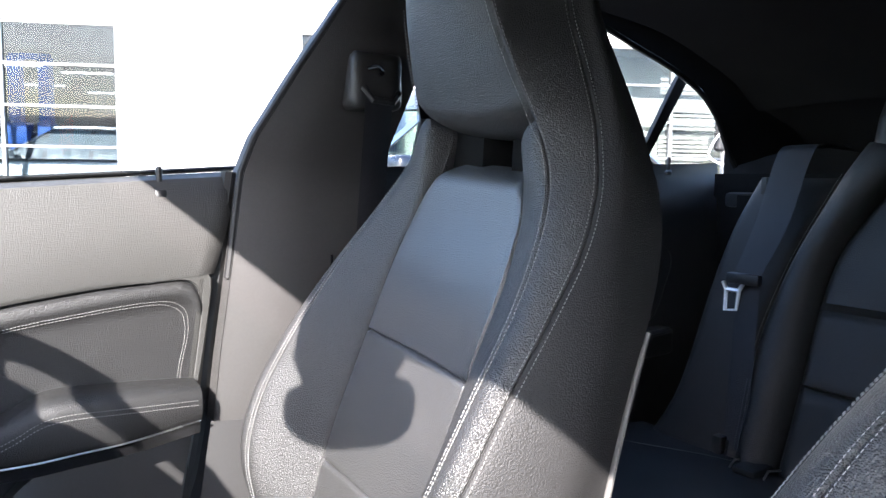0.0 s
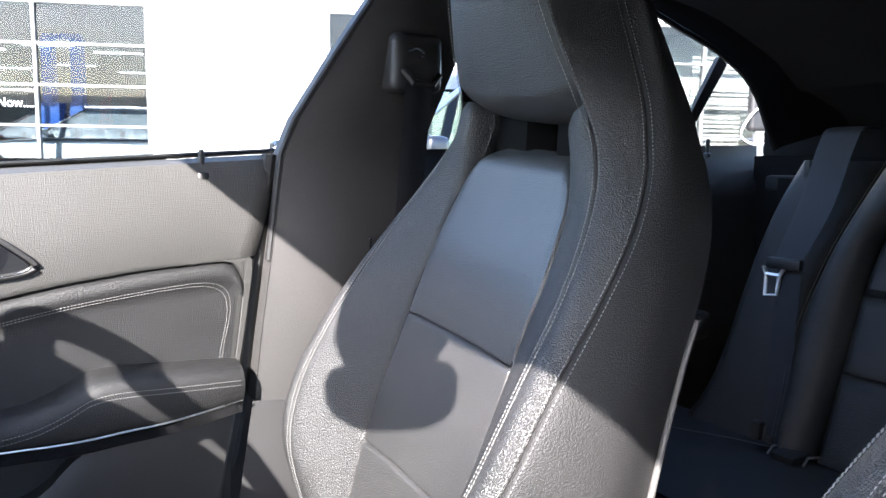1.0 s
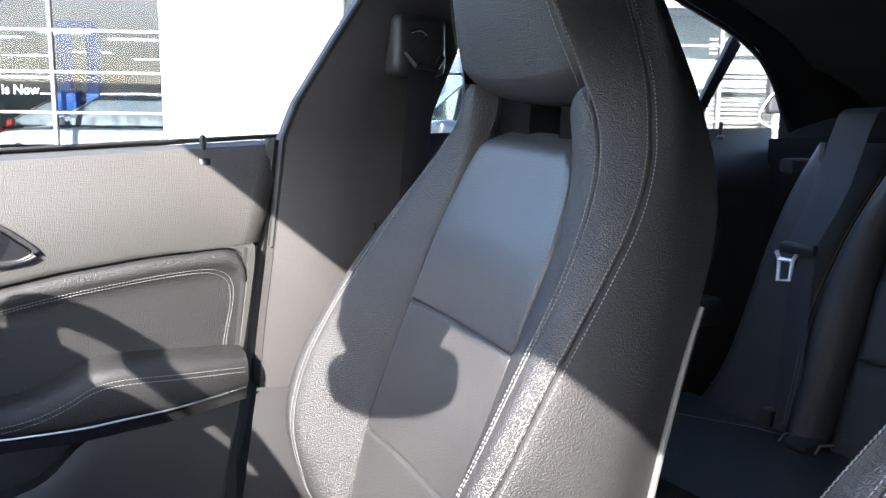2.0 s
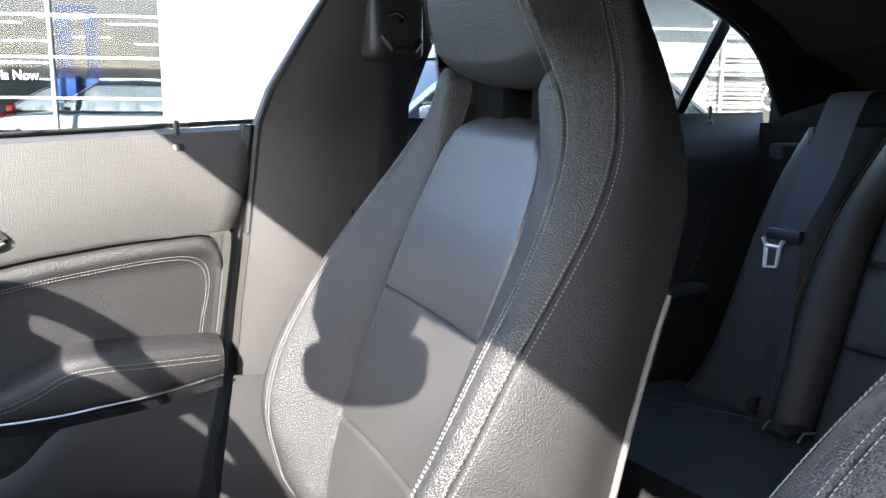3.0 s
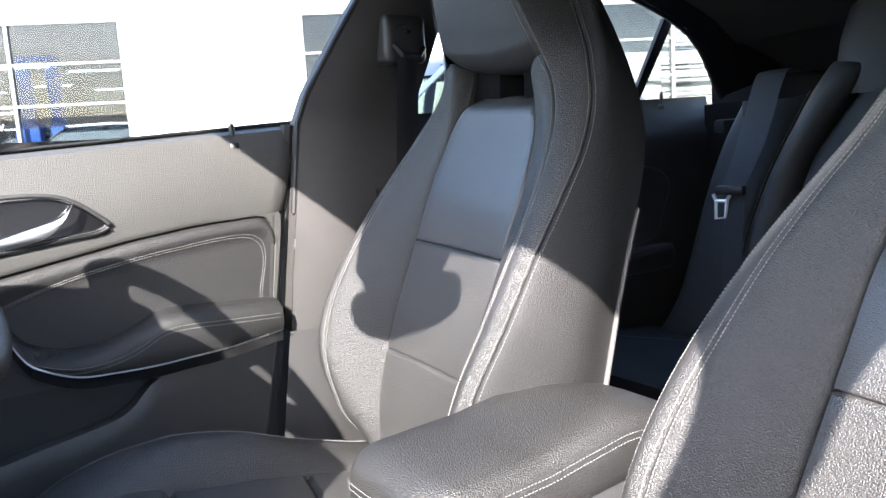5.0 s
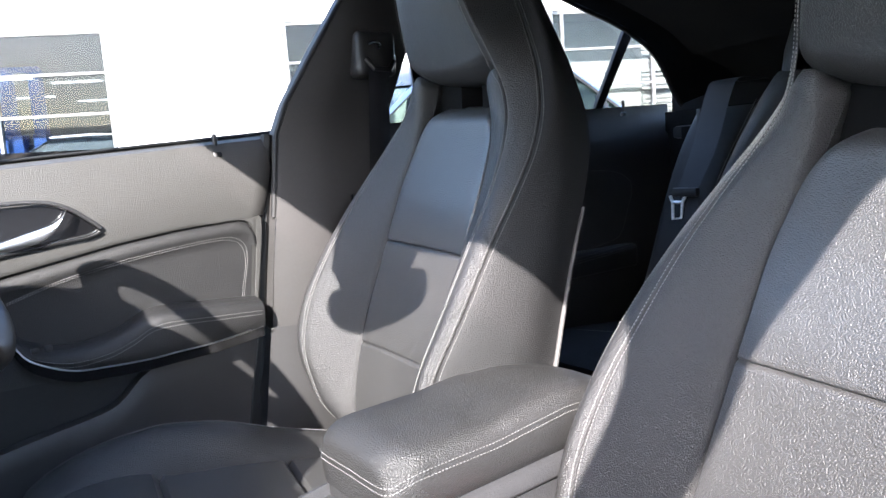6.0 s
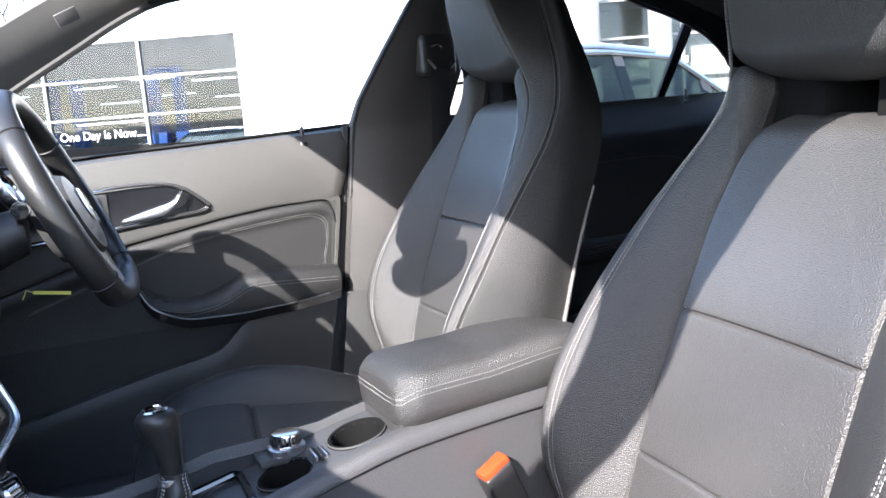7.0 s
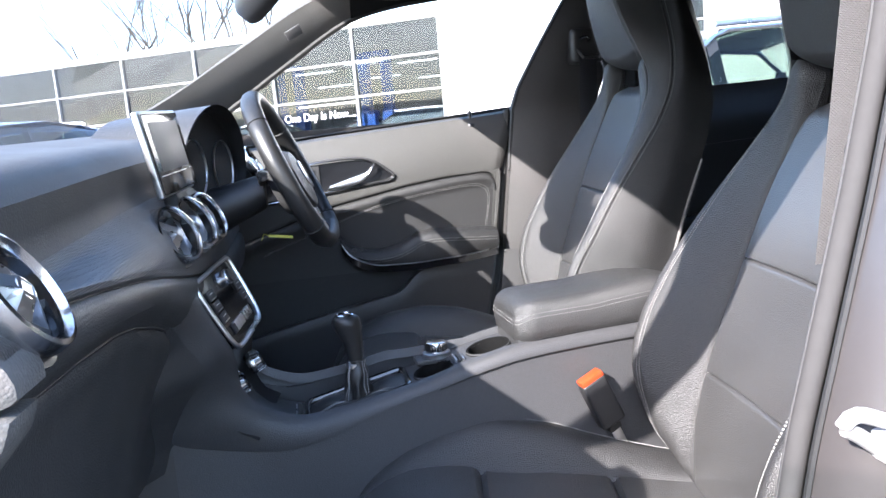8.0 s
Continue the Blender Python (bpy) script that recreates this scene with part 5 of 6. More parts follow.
part("hood", joined(loft([hood_ring(k) for k in np.linspace(0, 1, 8)], closed=False), loft([[p + Vector((0, 0, -0.006)) for p in hood_ring(k)] for k in np.linspace(0, 1, 4)], closed=False)), SOFT, hood)
part("face", slab([(-0.338, 0.37 + 0.17 * math.cos(q), 0.885 + 0.125 * max(math.sin(q), -0.85)) for q in np.linspace(0, 6.2, 28)], 0.01, (-1, 0, 0)), HEADLINER, hood)
for cy in (0.29, 0.45):
    part("dial_ring", lathe([(0.0578, 0), (0.0588, 0.004), (0.0580, 0.005), (0.0572, 0.004)], 40, Matrix.Translation((-0.337, cy, 0.895)) @ facing), SATIN, hood)
    part("dial_face", lathe([(0.054, 0.001), (0, 0.001)], 32, Matrix.Translation((-0.336, cy, 0.895)) @ facing), HEADLINER, hood)

WC = Vector((-0.196, 0.37, 0.862))
wheel = thing("steering_wheel", "black leather three-spoke steering wheel with silver trim", "steering wheel", WC)
wheel.matrix_basis = Matrix.Translation(WC) @ Matrix.Rotation(radians(-6.5), 4, "Z") @ Matrix.Rotation(radians(90 - 23), 4, "Y")


def rim_point(q, f=1.0):
    r = 0.182
    x, y = r * math.cos(q), r * math.sin(q)
    if x > 0.13:
        x = 0.13 + (x - 0.13) * 0.35
    return Vector((x * f, y * f, 0))


rim_pts = [rim_point(q) for q in np.linspace(0, 6.28319, 97)[:-1]]
rb = bmesh.new()
rings = []
for i, p in enumerate(rim_pts):
    way = (rim_pts[(i + 1) % 96] - rim_pts[i - 1]).normalized()
    outw = way.cross(Vector((0, 0, 1))).normalized()
    q = 6.28319 * i / 96
    fat = 1 + 0.12 * (abs(math.sin(q * 1.0)) > 0.8)
    rings.append([p + outw * (0.0165 * fat * math.cos(w)) + Vector((0, 0, 1)) * (0.0200 * math.sin(w)) for w in np.linspace(0, 6.28319, 15)[:-1]])
vs = [[rb.verts.new(v) for v in r] for r in rings]
for i in range(96):
    for k in range(14):
        a, b = vs[i], vs[(i + 1) % 96]
        rb.faces.new((a[k], a[(k + 1) % 14], b[(k + 1) % 14], b[k]))
part("rim", rb, WHEEL, wheel, "black leather rim")
for q in (0.95, 2.25, 4.03, 5.33):
    p = rim_point(q)
    part("rim_seam", lathe([(0.0170, -0.0012), (0.0186, 0), (0.0170, 0.0012)], 20, Matrix.Translation(p) @ Matrix.Rotation(q, 4, "Z") @ Matrix.Rotation(radians(90), 4, "X") @ Matrix.Diagonal((1, 1.18, 1, 1))), RUBBER, wheel)
part("inner_thread", stitches([rim_point(q, 0.922) + Vector((0, 0, 0.010)) for q in np.linspace(3.6, 5.9, 120)], (0, 0, 1)), THREAD, wheel)
part("hub", loft([[Vector((0.01 + rx * math.cos(q), ry * math.sin(q), h)) for q in np.linspace(0, 6.28319, 33)[:-1]] for rx, ry, h in ((0.055, 0.06, -0.05), (0.068, 0.085, -0.03), (0.070, 0.088, 0.0), (0.062, 0.080, 0.012), (0.03, 0.04, 0.018))]), SOFT, wheel, "grained airbag cover")
for s in (1, -1):
    part("spoke", loft([[Vector((x0 + dx, s * y, h)) for dx, h in ((-0.024, -0.008), (-0.024, 0.004), (0.024, 0.004), (0.024, -0.008))] for x0, y in ((0.0, 0.07), (-0.004, 0.12), (-0.006, 0.178))]), DARK, wheel)
    part("spoke_trim", loft([[Vector((x0 + dx, s * y, h)) for dx, h in ((-0.010, 0.004), (-0.009, 0.008), (0.010, 0.008), (0.012, 0.004))] for x0, y in ((0.016, 0.085), (0.020, 0.13), (0.024, 0.166))]), SATIN, wheel, "satin silver spoke trim")
    for dx in (-0.014, 0.0):
        part("switch", rbox(dx - 0.005, dx + 0.005, s * 0.115 - 0.016, s * 0.115 + 0.016, 0.004, 0.008, 0.002), GLOSSY, wheel)
part("lower_spoke", loft([[Vector((x, dy, h)) for dy, h in ((-w, -0.006), (-w, 0.004), (w, 0.004), (w, -0.006))] for x, w in ((0.06, 0.045), (0.10, 0.034), (0.146, 0.040))]), SATIN, wheel, "satin silver lower spoke")
part("badge", lathe([(0.026, 0.018), (0.028, 0.020), (0.025, 0.022), (0.0, 0.021)], 28), SATIN, wheel)
col = thing("steering_column", "dark steering column shroud with stalks", "steering column")
part("shroud", loft([[Vector((x, 0.37 + w * math.cos(q), z + h * math.sin(q))) for q in np.linspace(0, 6.28319, 21)[:-1]] for x, z, w, h in ((-0.262, 0.838, 0.050, 0.036), (-0.33, 0.815, 0.060, 0.045), (-0.42, 0.785, 0.075, 0.06))]), DARK, col)
for s in (1, -1):
    part("stalk", tube([(-0.265, 0.37 + s * 0.045, 0.858), (-0.262, 0.37 + s * 0.10, 0.868), (-0.258, 0.37 + s * 0.135, 0.872)], 0.0085, 10), DARK, col)
    part("stalk_tip", lathe([(0.0105, 0), (0.0115, 0.012), (0.0105, 0.026), (0, 0.027)], 20, Matrix.Translation((-0.258, 0.37 + s * 0.132, 0.872)) @ Matrix.Rotation(radians(-90 * s), 4, "X")), GLOSSY, col, "dark stalk tip")
    part("stalk_collar", lathe([(0.012, 0), (0.0125, 0.006), (0.012, 0.010)], 20, Matrix.Translation((-0.259, 0.37 + s * 0.118, 0.871)) @ Matrix.Rotation(radians(-90 * s), 4, "X")), DARK, col)
part("knee_panel", grid(lambda a, b: (-0.37 + 0.03 * a - 0.08 * a * a, 0.17 + 0.50 * b, 0.78 - 0.28 * a), 10, 8), DARK, col, "dark panel under the column")
card = thing("key_card_tag", "small yellow paper tag hanging under the steering column", "tag", (-0.243, 0.40, 0.735))
card.rotation_euler = (radians(70), radians(10), radians(4))
part("paper", rbox(-0.026, 0.026, -0.0028, 0.0028, -0.0005, 0.0005, 0), PAPER, card)
part("string", tube([(-0.026, 0, 0), (-0.036, 0.003, 0.0), (-0.040, -0.012, 0.0)], 0.001, 5), PAPER, card)

# interior mirror
mir = thing("rear_view_mirror", "black interior rear-view mirror", "mirror", (-0.20, -0.075, 1.168))
mir.rotation_euler = (radians(-9), radians(8), radians(20))
part("housing", loft([[Vector((h, w * math.copysign(abs(math.cos(q)) ** 0.6, math.cos(q)), t * math.copysign(abs(math.sin(q)) ** 0.7, math.sin(q)))) for q in np.linspace(0, 6.28319, 37)[:-1]] for h, w, t in ((-0.030, 0.085, 0.020), (-0.020, 0.112, 0.038), (0.0, 0.124, 0.048), (0.006, 0.122, 0.047))]), DARK, mir)
part("mirror_glass", slab([(0.0065, 0.115 * math.copysign(abs(math.cos(q)) ** 0.6, math.cos(q)), 0.043 * math.copysign(abs(math.sin(q)) ** 0.7, math.sin(q))) for q in np.linspace(0, 6.28319, 37)[:-1]], 0.002, (1, 0, 0)), mat("mirror_silver", (0.8, 0.8, 0.8), 0.03, 1.0, vary=0.02), mir, "silvered mirror glass")
cover = loft([[Vector((x + 0.02 * e, y0 + w * c, z + 0.02 * d)) for c, d, e in ((-1, -1, 1), (1, -1, 1), (1, 1, -1), (-1, 1, -1))] for x, y0, w, z in ((-0.225, -0.060, 0.055, 1.175), (-0.225, -0.055, 0.085, 1.215), (-0.19, -0.050, 0.105, 1.26), (-0.15, -0.050, 0.115, 1.298))])
bmesh.ops.transform(cover, matrix=(Matrix.Translation(mir.location) @ mir.rotation_euler.to_matrix().to_4x4()).inverted(), verts=cover.verts)
part("stem", cover, DARK, mir, "dark sensor cover")

# ---- rear bench ----
# the bench wears darker leathers: the rear cabin's shade is in their colours
rs = thing("rear_bench", "black leather rear bench seat with stitched side bolsters", "rear seat")
PANEL_Y = [(0.44, 0.322), (0.61, 0.322), (0.73, 0.324), (0.80, 0.320), (0.85, 0.311), (0.89, 0.294), (0.966, 0.253), (1.05, 0.20)]
BOLSTER_Y = [(0.44, 0.398), (0.53, 0.406), (0.676, 0.415), (0.786, 0.401), (0.852, 0.386), (0.963, 0.350), (1.05, 0.319)]
WING_Y = [(0.40, 0.640), (0.47, 0.60), (0.549, 0.577), (0.763, 0.566), (0.885, 0.551), (0.995, 0.519), (1.05, 0.50)]


def back_x(z):
    return 1.065 + 0.4 * z


def strip(inner, outer, z0, z1, bulge, turn=0.016, drop=0.0):
    """A padded strip of the backrest between two curved edges."""
    def at(a, b):
        z = z0 + (z1 - z0) * b
        y0, y1 = float(hermite(inner, z)[0]), float(hermite(outer, z)[0])
        k = max(1 - min(a * (y1 - y0) / 0.018, 1), 1 - min((1 - a) * (y1 - y0) / 0.018, 1), 1 - min(b * (z1 - z0) / 0.014, 1), 1 - min((1 - b) * (z1 - z0) / 0.014, 1))
        return (back_x(z) + drop - bulge * math.sin(a * 3.14159) ** 0.6 + turn * k * k + 0.5 * max(z - 1.0, 0) ** 1.3, y0 + (y1 - y0) * a, z)
    return at


MID_Y = [(0.40, 0.06), (1.06, 0.06)]
for s in (1, -1):
    side = lambda fn, s=s: (lambda a, b: (fn(a, b)[0], s * fn(a, b)[1], fn(a, b)[2]))  # noqa: E731
    for z0, z1 in ((0.44, 0.602), (0.602, 0.742), (0.742, 1.03)):
        part("back_panel", grid(side(strip(MID_Y, PANEL_Y, z0, z1, 0.010)), 24, 18), DOOR_AND_SHADED_LEATHER, rs)
    part("side_bolster", grid(side(strip(PANEL_Y, BOLSTER_Y, 0.44, 1.06, 0.040)), 18, 50), DOOR_AND_SHADED_LEATHER, rs)
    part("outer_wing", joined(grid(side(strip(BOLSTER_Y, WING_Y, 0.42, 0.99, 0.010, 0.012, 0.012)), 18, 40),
                              grid(lambda a, b, s=s: (back_x(0.42 + 0.56 * b) + 0.024 + 0.14 * a, s * (float(hermite(WING_Y, 0.42 + 0.56 * b)[0]) + 0.05 * a), 0.42 + 0.56 * b), 6, 30)), SHADED_SIDE, rs, "flat leather outer wing")
    part("headrest", loft([[Vector((1.50 + h * 0.22 + 0.055 * math.cos(q), s * 0.185 + w * math.copysign(abs(math.sin(q)) ** 0.6, math.sin(q)), 0.985 + h)) for q in np.linspace(0, 6.28319, 29)[:-1]] for h, w in ((0.0, 0.105), (0.02, 0.122), (0.12, 0.120), (0.19, 0.105), (0.215, 0.07))]), DOOR_AND_SHADED_LEATHER, rs)
    for off in (0.0, 0.007):
        part("stitching", stitches([Vector((back_x(z) - 0.040, s * (float(hermite(BOLSTER_Y, z)[0]) - 0.022 + off), z)) for z in np.linspace(0.48, 1.0, 70)], (-1, 0, 0)), THREAD, rs)
    part("slot", rbox(1.425, 1.44, s * 0.48 - 0.006, s * 0.48 + 0.006, 0.955, 0.99, 0.002), RUBBER, rs, "dark slot of the backrest catch")
part("centre_back", grid(lambda a, b: (back_x(0.44 + 0.6 * b) - 0.004 * math.sin(a * 3.14), -0.06 + 0.12 * a, 0.44 + 0.6 * b), 10, 20), DOOR_AND_SHADED_LEATHER, rs)


def bench(y0, y1):
    def at(a, b):
        x, y = 0.86 + 0.43 * a, y0 + (y1 - y0) * b
        k = max(1 - min(b * abs(y1 - y0) / 0.02, 1), 1 - min((1 - b) * abs(y1 - y0) / 0.02, 1))
        return (x, y, 0.450 + 0.035 * math.sin(min(a * 2.4, 1.57)) - 0.04 * a - 0.012 * k * k - 0.12 * max(0.08 - a, 0) / 0.08)
    return at


for y0, y1 in ((0.10, 0.68), (-0.10, 0.10), (-0.68, -0.10)):
    part("cushion", grid(bench(y0, y1), 24, 24), SHADED_SIDE, rs)
part("cushion_front", grid(lambda a, b: (0.865 + 0.03 * b, -0.68 + 1.36 * a, 0.34 - 0.2 * b), 4, 3), DOOR_AND_SHADED_LEATHER, rs)
part("stitching", stitches(smooth_line([(1.08, 0.60, 0.471), (1.12, 0.52, 0.470), (1.18, 0.43, 0.466), (1.205, 0.38, 0.463)], 60), (0, 0, 1)), THREAD, rs)
for y in (0.372, 0.306):
    part("fixing_flap", tube([(1.24, y, 0.462), (1.20, y, 0.470), (1.165, y - 0.012, 0.468)], 0.0022, 6), SATIN, rs, "pale edge of the child seat fixing")
part("fixing_slot", rbox(1.175, 1.235, 0.318, 0.362, 0.455, 0.468, 0.004), RUBBER, rs)
rb2 = thing("rear_seat_belt", "dark rear seat belt with bright steel tongue", "seat belt")
BELT = [(0.0, 1.60, 0.425, 0.039, 1.055), (0.08, 1.475, 0.425, 0.039, 1.058), (0.18, 1.436, 0.425, 0.038, 1.03), (0.5, 1.372, 0.424, 0.036, 0.905), (1.0, 1.322, 0.446, 0.030, 0.788)]
part("webbing", grid(lambda a, b: (lambda v: (v[0] - 0.004 * b, v[1] + v[2] * (1 - 2 * b), v[3]))([float(q) for q in hermite(BELT, a)]), 30, 4), WEBBING, rb2)
part("lower_strand", grid(lambda a, b: (1.322 - 0.095 * a, 0.462 - 0.046 * a - 0.048 * b, 0.785 - 0.31 * a), 24, 4), WEBBING, rb2)
part("tongue_grip", rbox(1.306, 1.324, 0.410, 0.480, 0.778, 0.800, 0.005), DARK, rb2)
part("tongue", joined(tube([(1.312, 0.444, 0.780), (1.311, 0.452, 0.765), (1.306, 0.452, 0.727), (1.306, 0.477, 0.724), (1.311, 0.480, 0.765), (1.312, 0.488, 0.780)], 0.0042, 8), tube([(1.311, 0.452, 0.765), (1.311, 0.480, 0.765)], 0.0042, 8)), mat("bright_steel", (0.9, 0.9, 0.9), 0.35, 0.6, vary=0.03), rb2, "bright steel tongue")
part("buckle", joined(rbox(1.205, 1.225, 0.405, 0.425, 0.465, 0.50, 0.004), tube([(1.212, 0.40, 0.468), (1.214, 0.398, 0.495)], 0.0025, 6)), DARK, rb2)

# ---- the open doorway beside the passenger seat ----
post = thing("door_post", "silver painted door post with grey seal and catch", "door post")
PL = [(0.312, -0.69, 1.2), (0.276, -0.713, 1.0), (0.243, -0.715, 0.85), (0.220, -0.715, 0.761), (0.204, -0.715, 0.701), (0.184, -0.715, 0.624), (0.150, -0.715, 0.45), (0.12, -0.71, 0.3)]
pl = smooth_line(PL, 40)
part("inner_trim", loft([[p + Vector((dx, dy, 0)) for dx, dy in ((0.12, 0.055), (0.055, 0.050), (0.030, 0.044), (0.014, 0.036), (0.006, 0.025), (0.006, 0.012), (0.12, 0.01))] for p in pl]), PALETRIM, post, "pale grained inner post trim")
part("seal", tube([p + Vector((0.002, 0.005, 0)) for p in pl], 0.009, 12), mat("grey_seal", (0.045, 0.043, 0.042), 0.85, spec=0.15, grain=0.0002, size=200, vary=0.1), post, "grey rubber door seal")
part("seal_gap", tube([p + Vector((0.004, -0.012, 0)) for p in pl], 0.0032, 6), RUBBER, post)
part("painted_post", loft([[p + Vector((dx, dy, 0)) for dx, dy in ((0.006, -0.013), (0.008, -0.045), (0.030, -0.075), (0.06, -0.082), (0.075, -0.12), (0.14, -0.13), (0.14, -0.012))] for p in pl]), PAINT, post, "silver painted metal")
part("catch", joined(tube(smooth_line([(0.215, -0.772, 0.640), (0.186, -0.778, 0.662), (0.172, -0.78, 0.672), (0.180, -0.782, 0.680), (0.205, -0.784, 0.672)], 16), 0.006, 10), rbox(0.200, 0.224, -0.80, -0.770, 0.640, 0.664, 0.006)), mat("grey_latch", (0.34, 0.33, 0.32), 0.45, vary=0.06), post, "pale latch catch")
wb = thing("passenger_seat_belt", "sunlit woven seat belt running down the door post", "seat belt")
# paler than the other belts: sunlight on the webbing is in its colour
part("webbing", grid(lambda a, b: (0.318 - 0.058 * a + 0.042 * b - 0.010 * a * b, -0.640 - 0.004 * b, 1.22 - 0.46 * a), 30, 3), mat("sunlit_webbing", (0.075, 0.072, 0.072), 0.75, grain=0.0008, size=1300, kind="weave", vary=0.1), wb)

part("stop_button", lathe([(0.009, 0), (0.0085, 0.003), (0.0, 0.004)], 18, Matrix.Translation((0.296, -0.645, 0.86)) @ Matrix.Rotation(radians(90), 4, "X")), DARK, wb)

# ---- outside ----
solid("ground", grid(lambda a, b: ((a - 0.5) * 600, (b - 0.5) * 600, -0.02), 2, 2), ASPHALT, "grey asphalt yard", "ground", "structure")
WALL_AT, ALONG = Vector((2.9, 13.7, 0)), Vector((0.896, -0.443, 0)).normalized()
INTO = Vector((0.443, 0.896, 0)).normalized()
FRAME = Matrix((( ALONG.x, INTO.x, 0, WALL_AT.x), (ALONG.y, INTO.y, 0, WALL_AT.y), (0, 0, 1, 0), (0, 0, 0, 1)))
TOP, ROWS_Z, PITCH = 3.57, (0.0, 0.72, 1.43, 2.14, 2.86, 3.57), 1.9

bld = thing("workshop_building", "long white workshop building with large gridded windows", "building", (0, 0, 0))
bld.matrix_basis = FRAME
part("wall", joined(rbox(-0.03, 3.15, 0.0, 0.3, 0, 3.62, 0), rbox(-17.1, -0.03, 0.0, 0.3, 3.62, 3.70, 0), rbox(-0.03, 12.4, 0.0, 0.3, 3.62, 6.2, 0), rbox(5.1, 6.65, 0.0, 0.3, 0, 3.62, 0)), WHITEWALL, bld, "white rendered wall", smooth=False)
part("room_back", joined(rbox(-17.2, 12, 7.0, 7.2, 0, 3.6, 0), rbox(-17.3, -17.1, 0.3, 7, 0, 3.6, 0), rbox(12.4, 12.6, 0.0, 7, 0, 3.6, 0)), INSIDE, bld, "grey workshop walls", smooth=False)
part("room_floor", rbox(-17.2, 5, 0.3, 7, -0.01, 0.30, 0), INSIDE, bld, smooth=False)
part("roof", rbox(-17.2, 12.4, 0.3, 7.2, 3.60, 3.66, 0), PANELGREY, bld, smooth=False)


def window(a0, a1, parent):
    w = part("window", joined(*([rbox(a0 + i * PITCH - 0.028, a0 + i * PITCH + 0.028, -0.03, 0.08, 0, TOP + 0.05, 0) for i in range(int(round((a1 - a0) / PITCH)) + 1)] + [rbox(a0, a1, -0.025, 0.07, z - 0.022, z + 0.022, 0) for z in ROWS_Z])), ALU, parent, "aluminium window grid", smooth=False)
    for i in range(int(round((a1 - a0) / PITCH))):
        for z0, z1 in zip(ROWS_Z, ROWS_Z[1:]):
            part("pane", rbox(a0 + i * PITCH + 0.028, a0 + (i + 1) * PITCH - 0.028, 0.03, 0.036, z0 + 0.022, z1 - 0.022, 0), PANE, w, smooth=False).visible_shadow = False
    return w


PANE = glass("workshop_pane", (0.50, 0.55, 0.58), 0.5)
PALE_FILL = mat("pale_fill", (0.42, 0.42, 0.41), 0.7, vary=0.06, big=0.8)
window(-17.1, 0.0, bld)
window(3.2, 5.1, bld)
PANE = glass("office_pane", (0.62, 0.65, 0.66), 0.5)
window(6.7, 12.4, bld)
# added pale backing: brightens what is seen through these panes
part("pale_backing", joined(rbox(5.1, 12.4, 1.2, 1.3, 0, 3.6, 0), rbox(8.3, 8.5, 0.4, 1.2, 0, 3.6, 0), rbox(10.2, 11.2, 0.7, 1.2, 0, 1.1, 0)), PALE_FILL, bld, "pale backing added behind the glass to brighten it", smooth=False)
part("blind", joined(*[rbox(10.4, 12.3, 0.30, 0.34, 0.4 + 0.09 * k, 0.45 + 0.09 * k, 0) for k in range(30)]), PALE_FILL, bld, "pale horizontal blind", smooth=False)
LAMP = glow("strip_light", (1.0, 0.98, 0.92), 1.6)
for a, d in ((-0.6, 2.2), (-0.6, 4.4), (-1.4, 3.0), (-1.6, 5.4), (-2.6, 2.4), (-2.9, 4.6), (-4.2, 3.0), (-4.6, 5.2), (-6.5, 3.4), (-8.6, 4.0)):
    part("strip_light", rbox(a - 0.5, a + 0.5, d, d + 0.10, 3.30 - 0.07 * d, 3.33 - 0.07 * d, 0), LAMP, bld, smooth=False)

lift = thing("vehicle_lift", "blue two-post vehicle lift inside the workshop", "vehicle lift", (0, 0, 0), "vehicle lifts")
lift.matrix_basis = FRAME @ Matrix.Translation((-2.7, 2.7, 0.30))
for a in (0.0, 0.58):
    part("post", joined(rbox(a - 0.11, a + 0.11, -0.14, 0.14, 0, 3.05, 0.01), rbox(a - 0.22, a + 0.22, -0.2, 0.2, 0, 0.08, 0.01)), LIFTBLUE, lift)
    part("carriage", rbox(a - (0.24 if a == 0 else 0.13), a + (0.24 if a == 0 else 0.13), -0.2, 0.2, 1.25, 1.7, 0.01), LIFTBLUE, lift)
part("beam", rbox(-0.1, 0.68, -0.08, 0.08, 3.0, 3.12, 0.01), LIFTBLUE, lift)
copy_thing(lift, FRAME @ Matrix.Translation((-5.5, 3.6, 0.30)))

txt = bpy.data.curves.new("slogan", "FONT")
txt.body, txt.size, txt.extrude = "One Day Is Now....", 0.235, 0.004
tmp = bpy.data.objects.new("slogan", txt)
me = bpy.data.meshes.new_from_object(tmp)
bpy.data.objects.remove(tmp)
me.materials.append(WHITEWALL)
slogan = tagged(new("window_lettering", me), "white lettering on the workshop window", "sign")
slogan.matrix_basis = FRAME @ Matrix.Translation((-3.62, -0.045, 1.74)) @ Matrix.Rotation(radians(90), 4, "X") @ Matrix.Diagonal((0.92, 1, 1, 1))
copy_thing(slogan, FRAME @ Matrix.Translation((7.7, -0.045, 2.32)) @ Matrix.Rotation(radians(90), 4, "X"))
fin = thing("window_small_print", "two faint lines of small print above the lettering", "sign")
fin.matrix_basis = FRAME
part("print_bar", rbox(-3.25, -1.9, -0.045, -0.04, 2.02, 2.05, 0), WHITEWALL, fin)

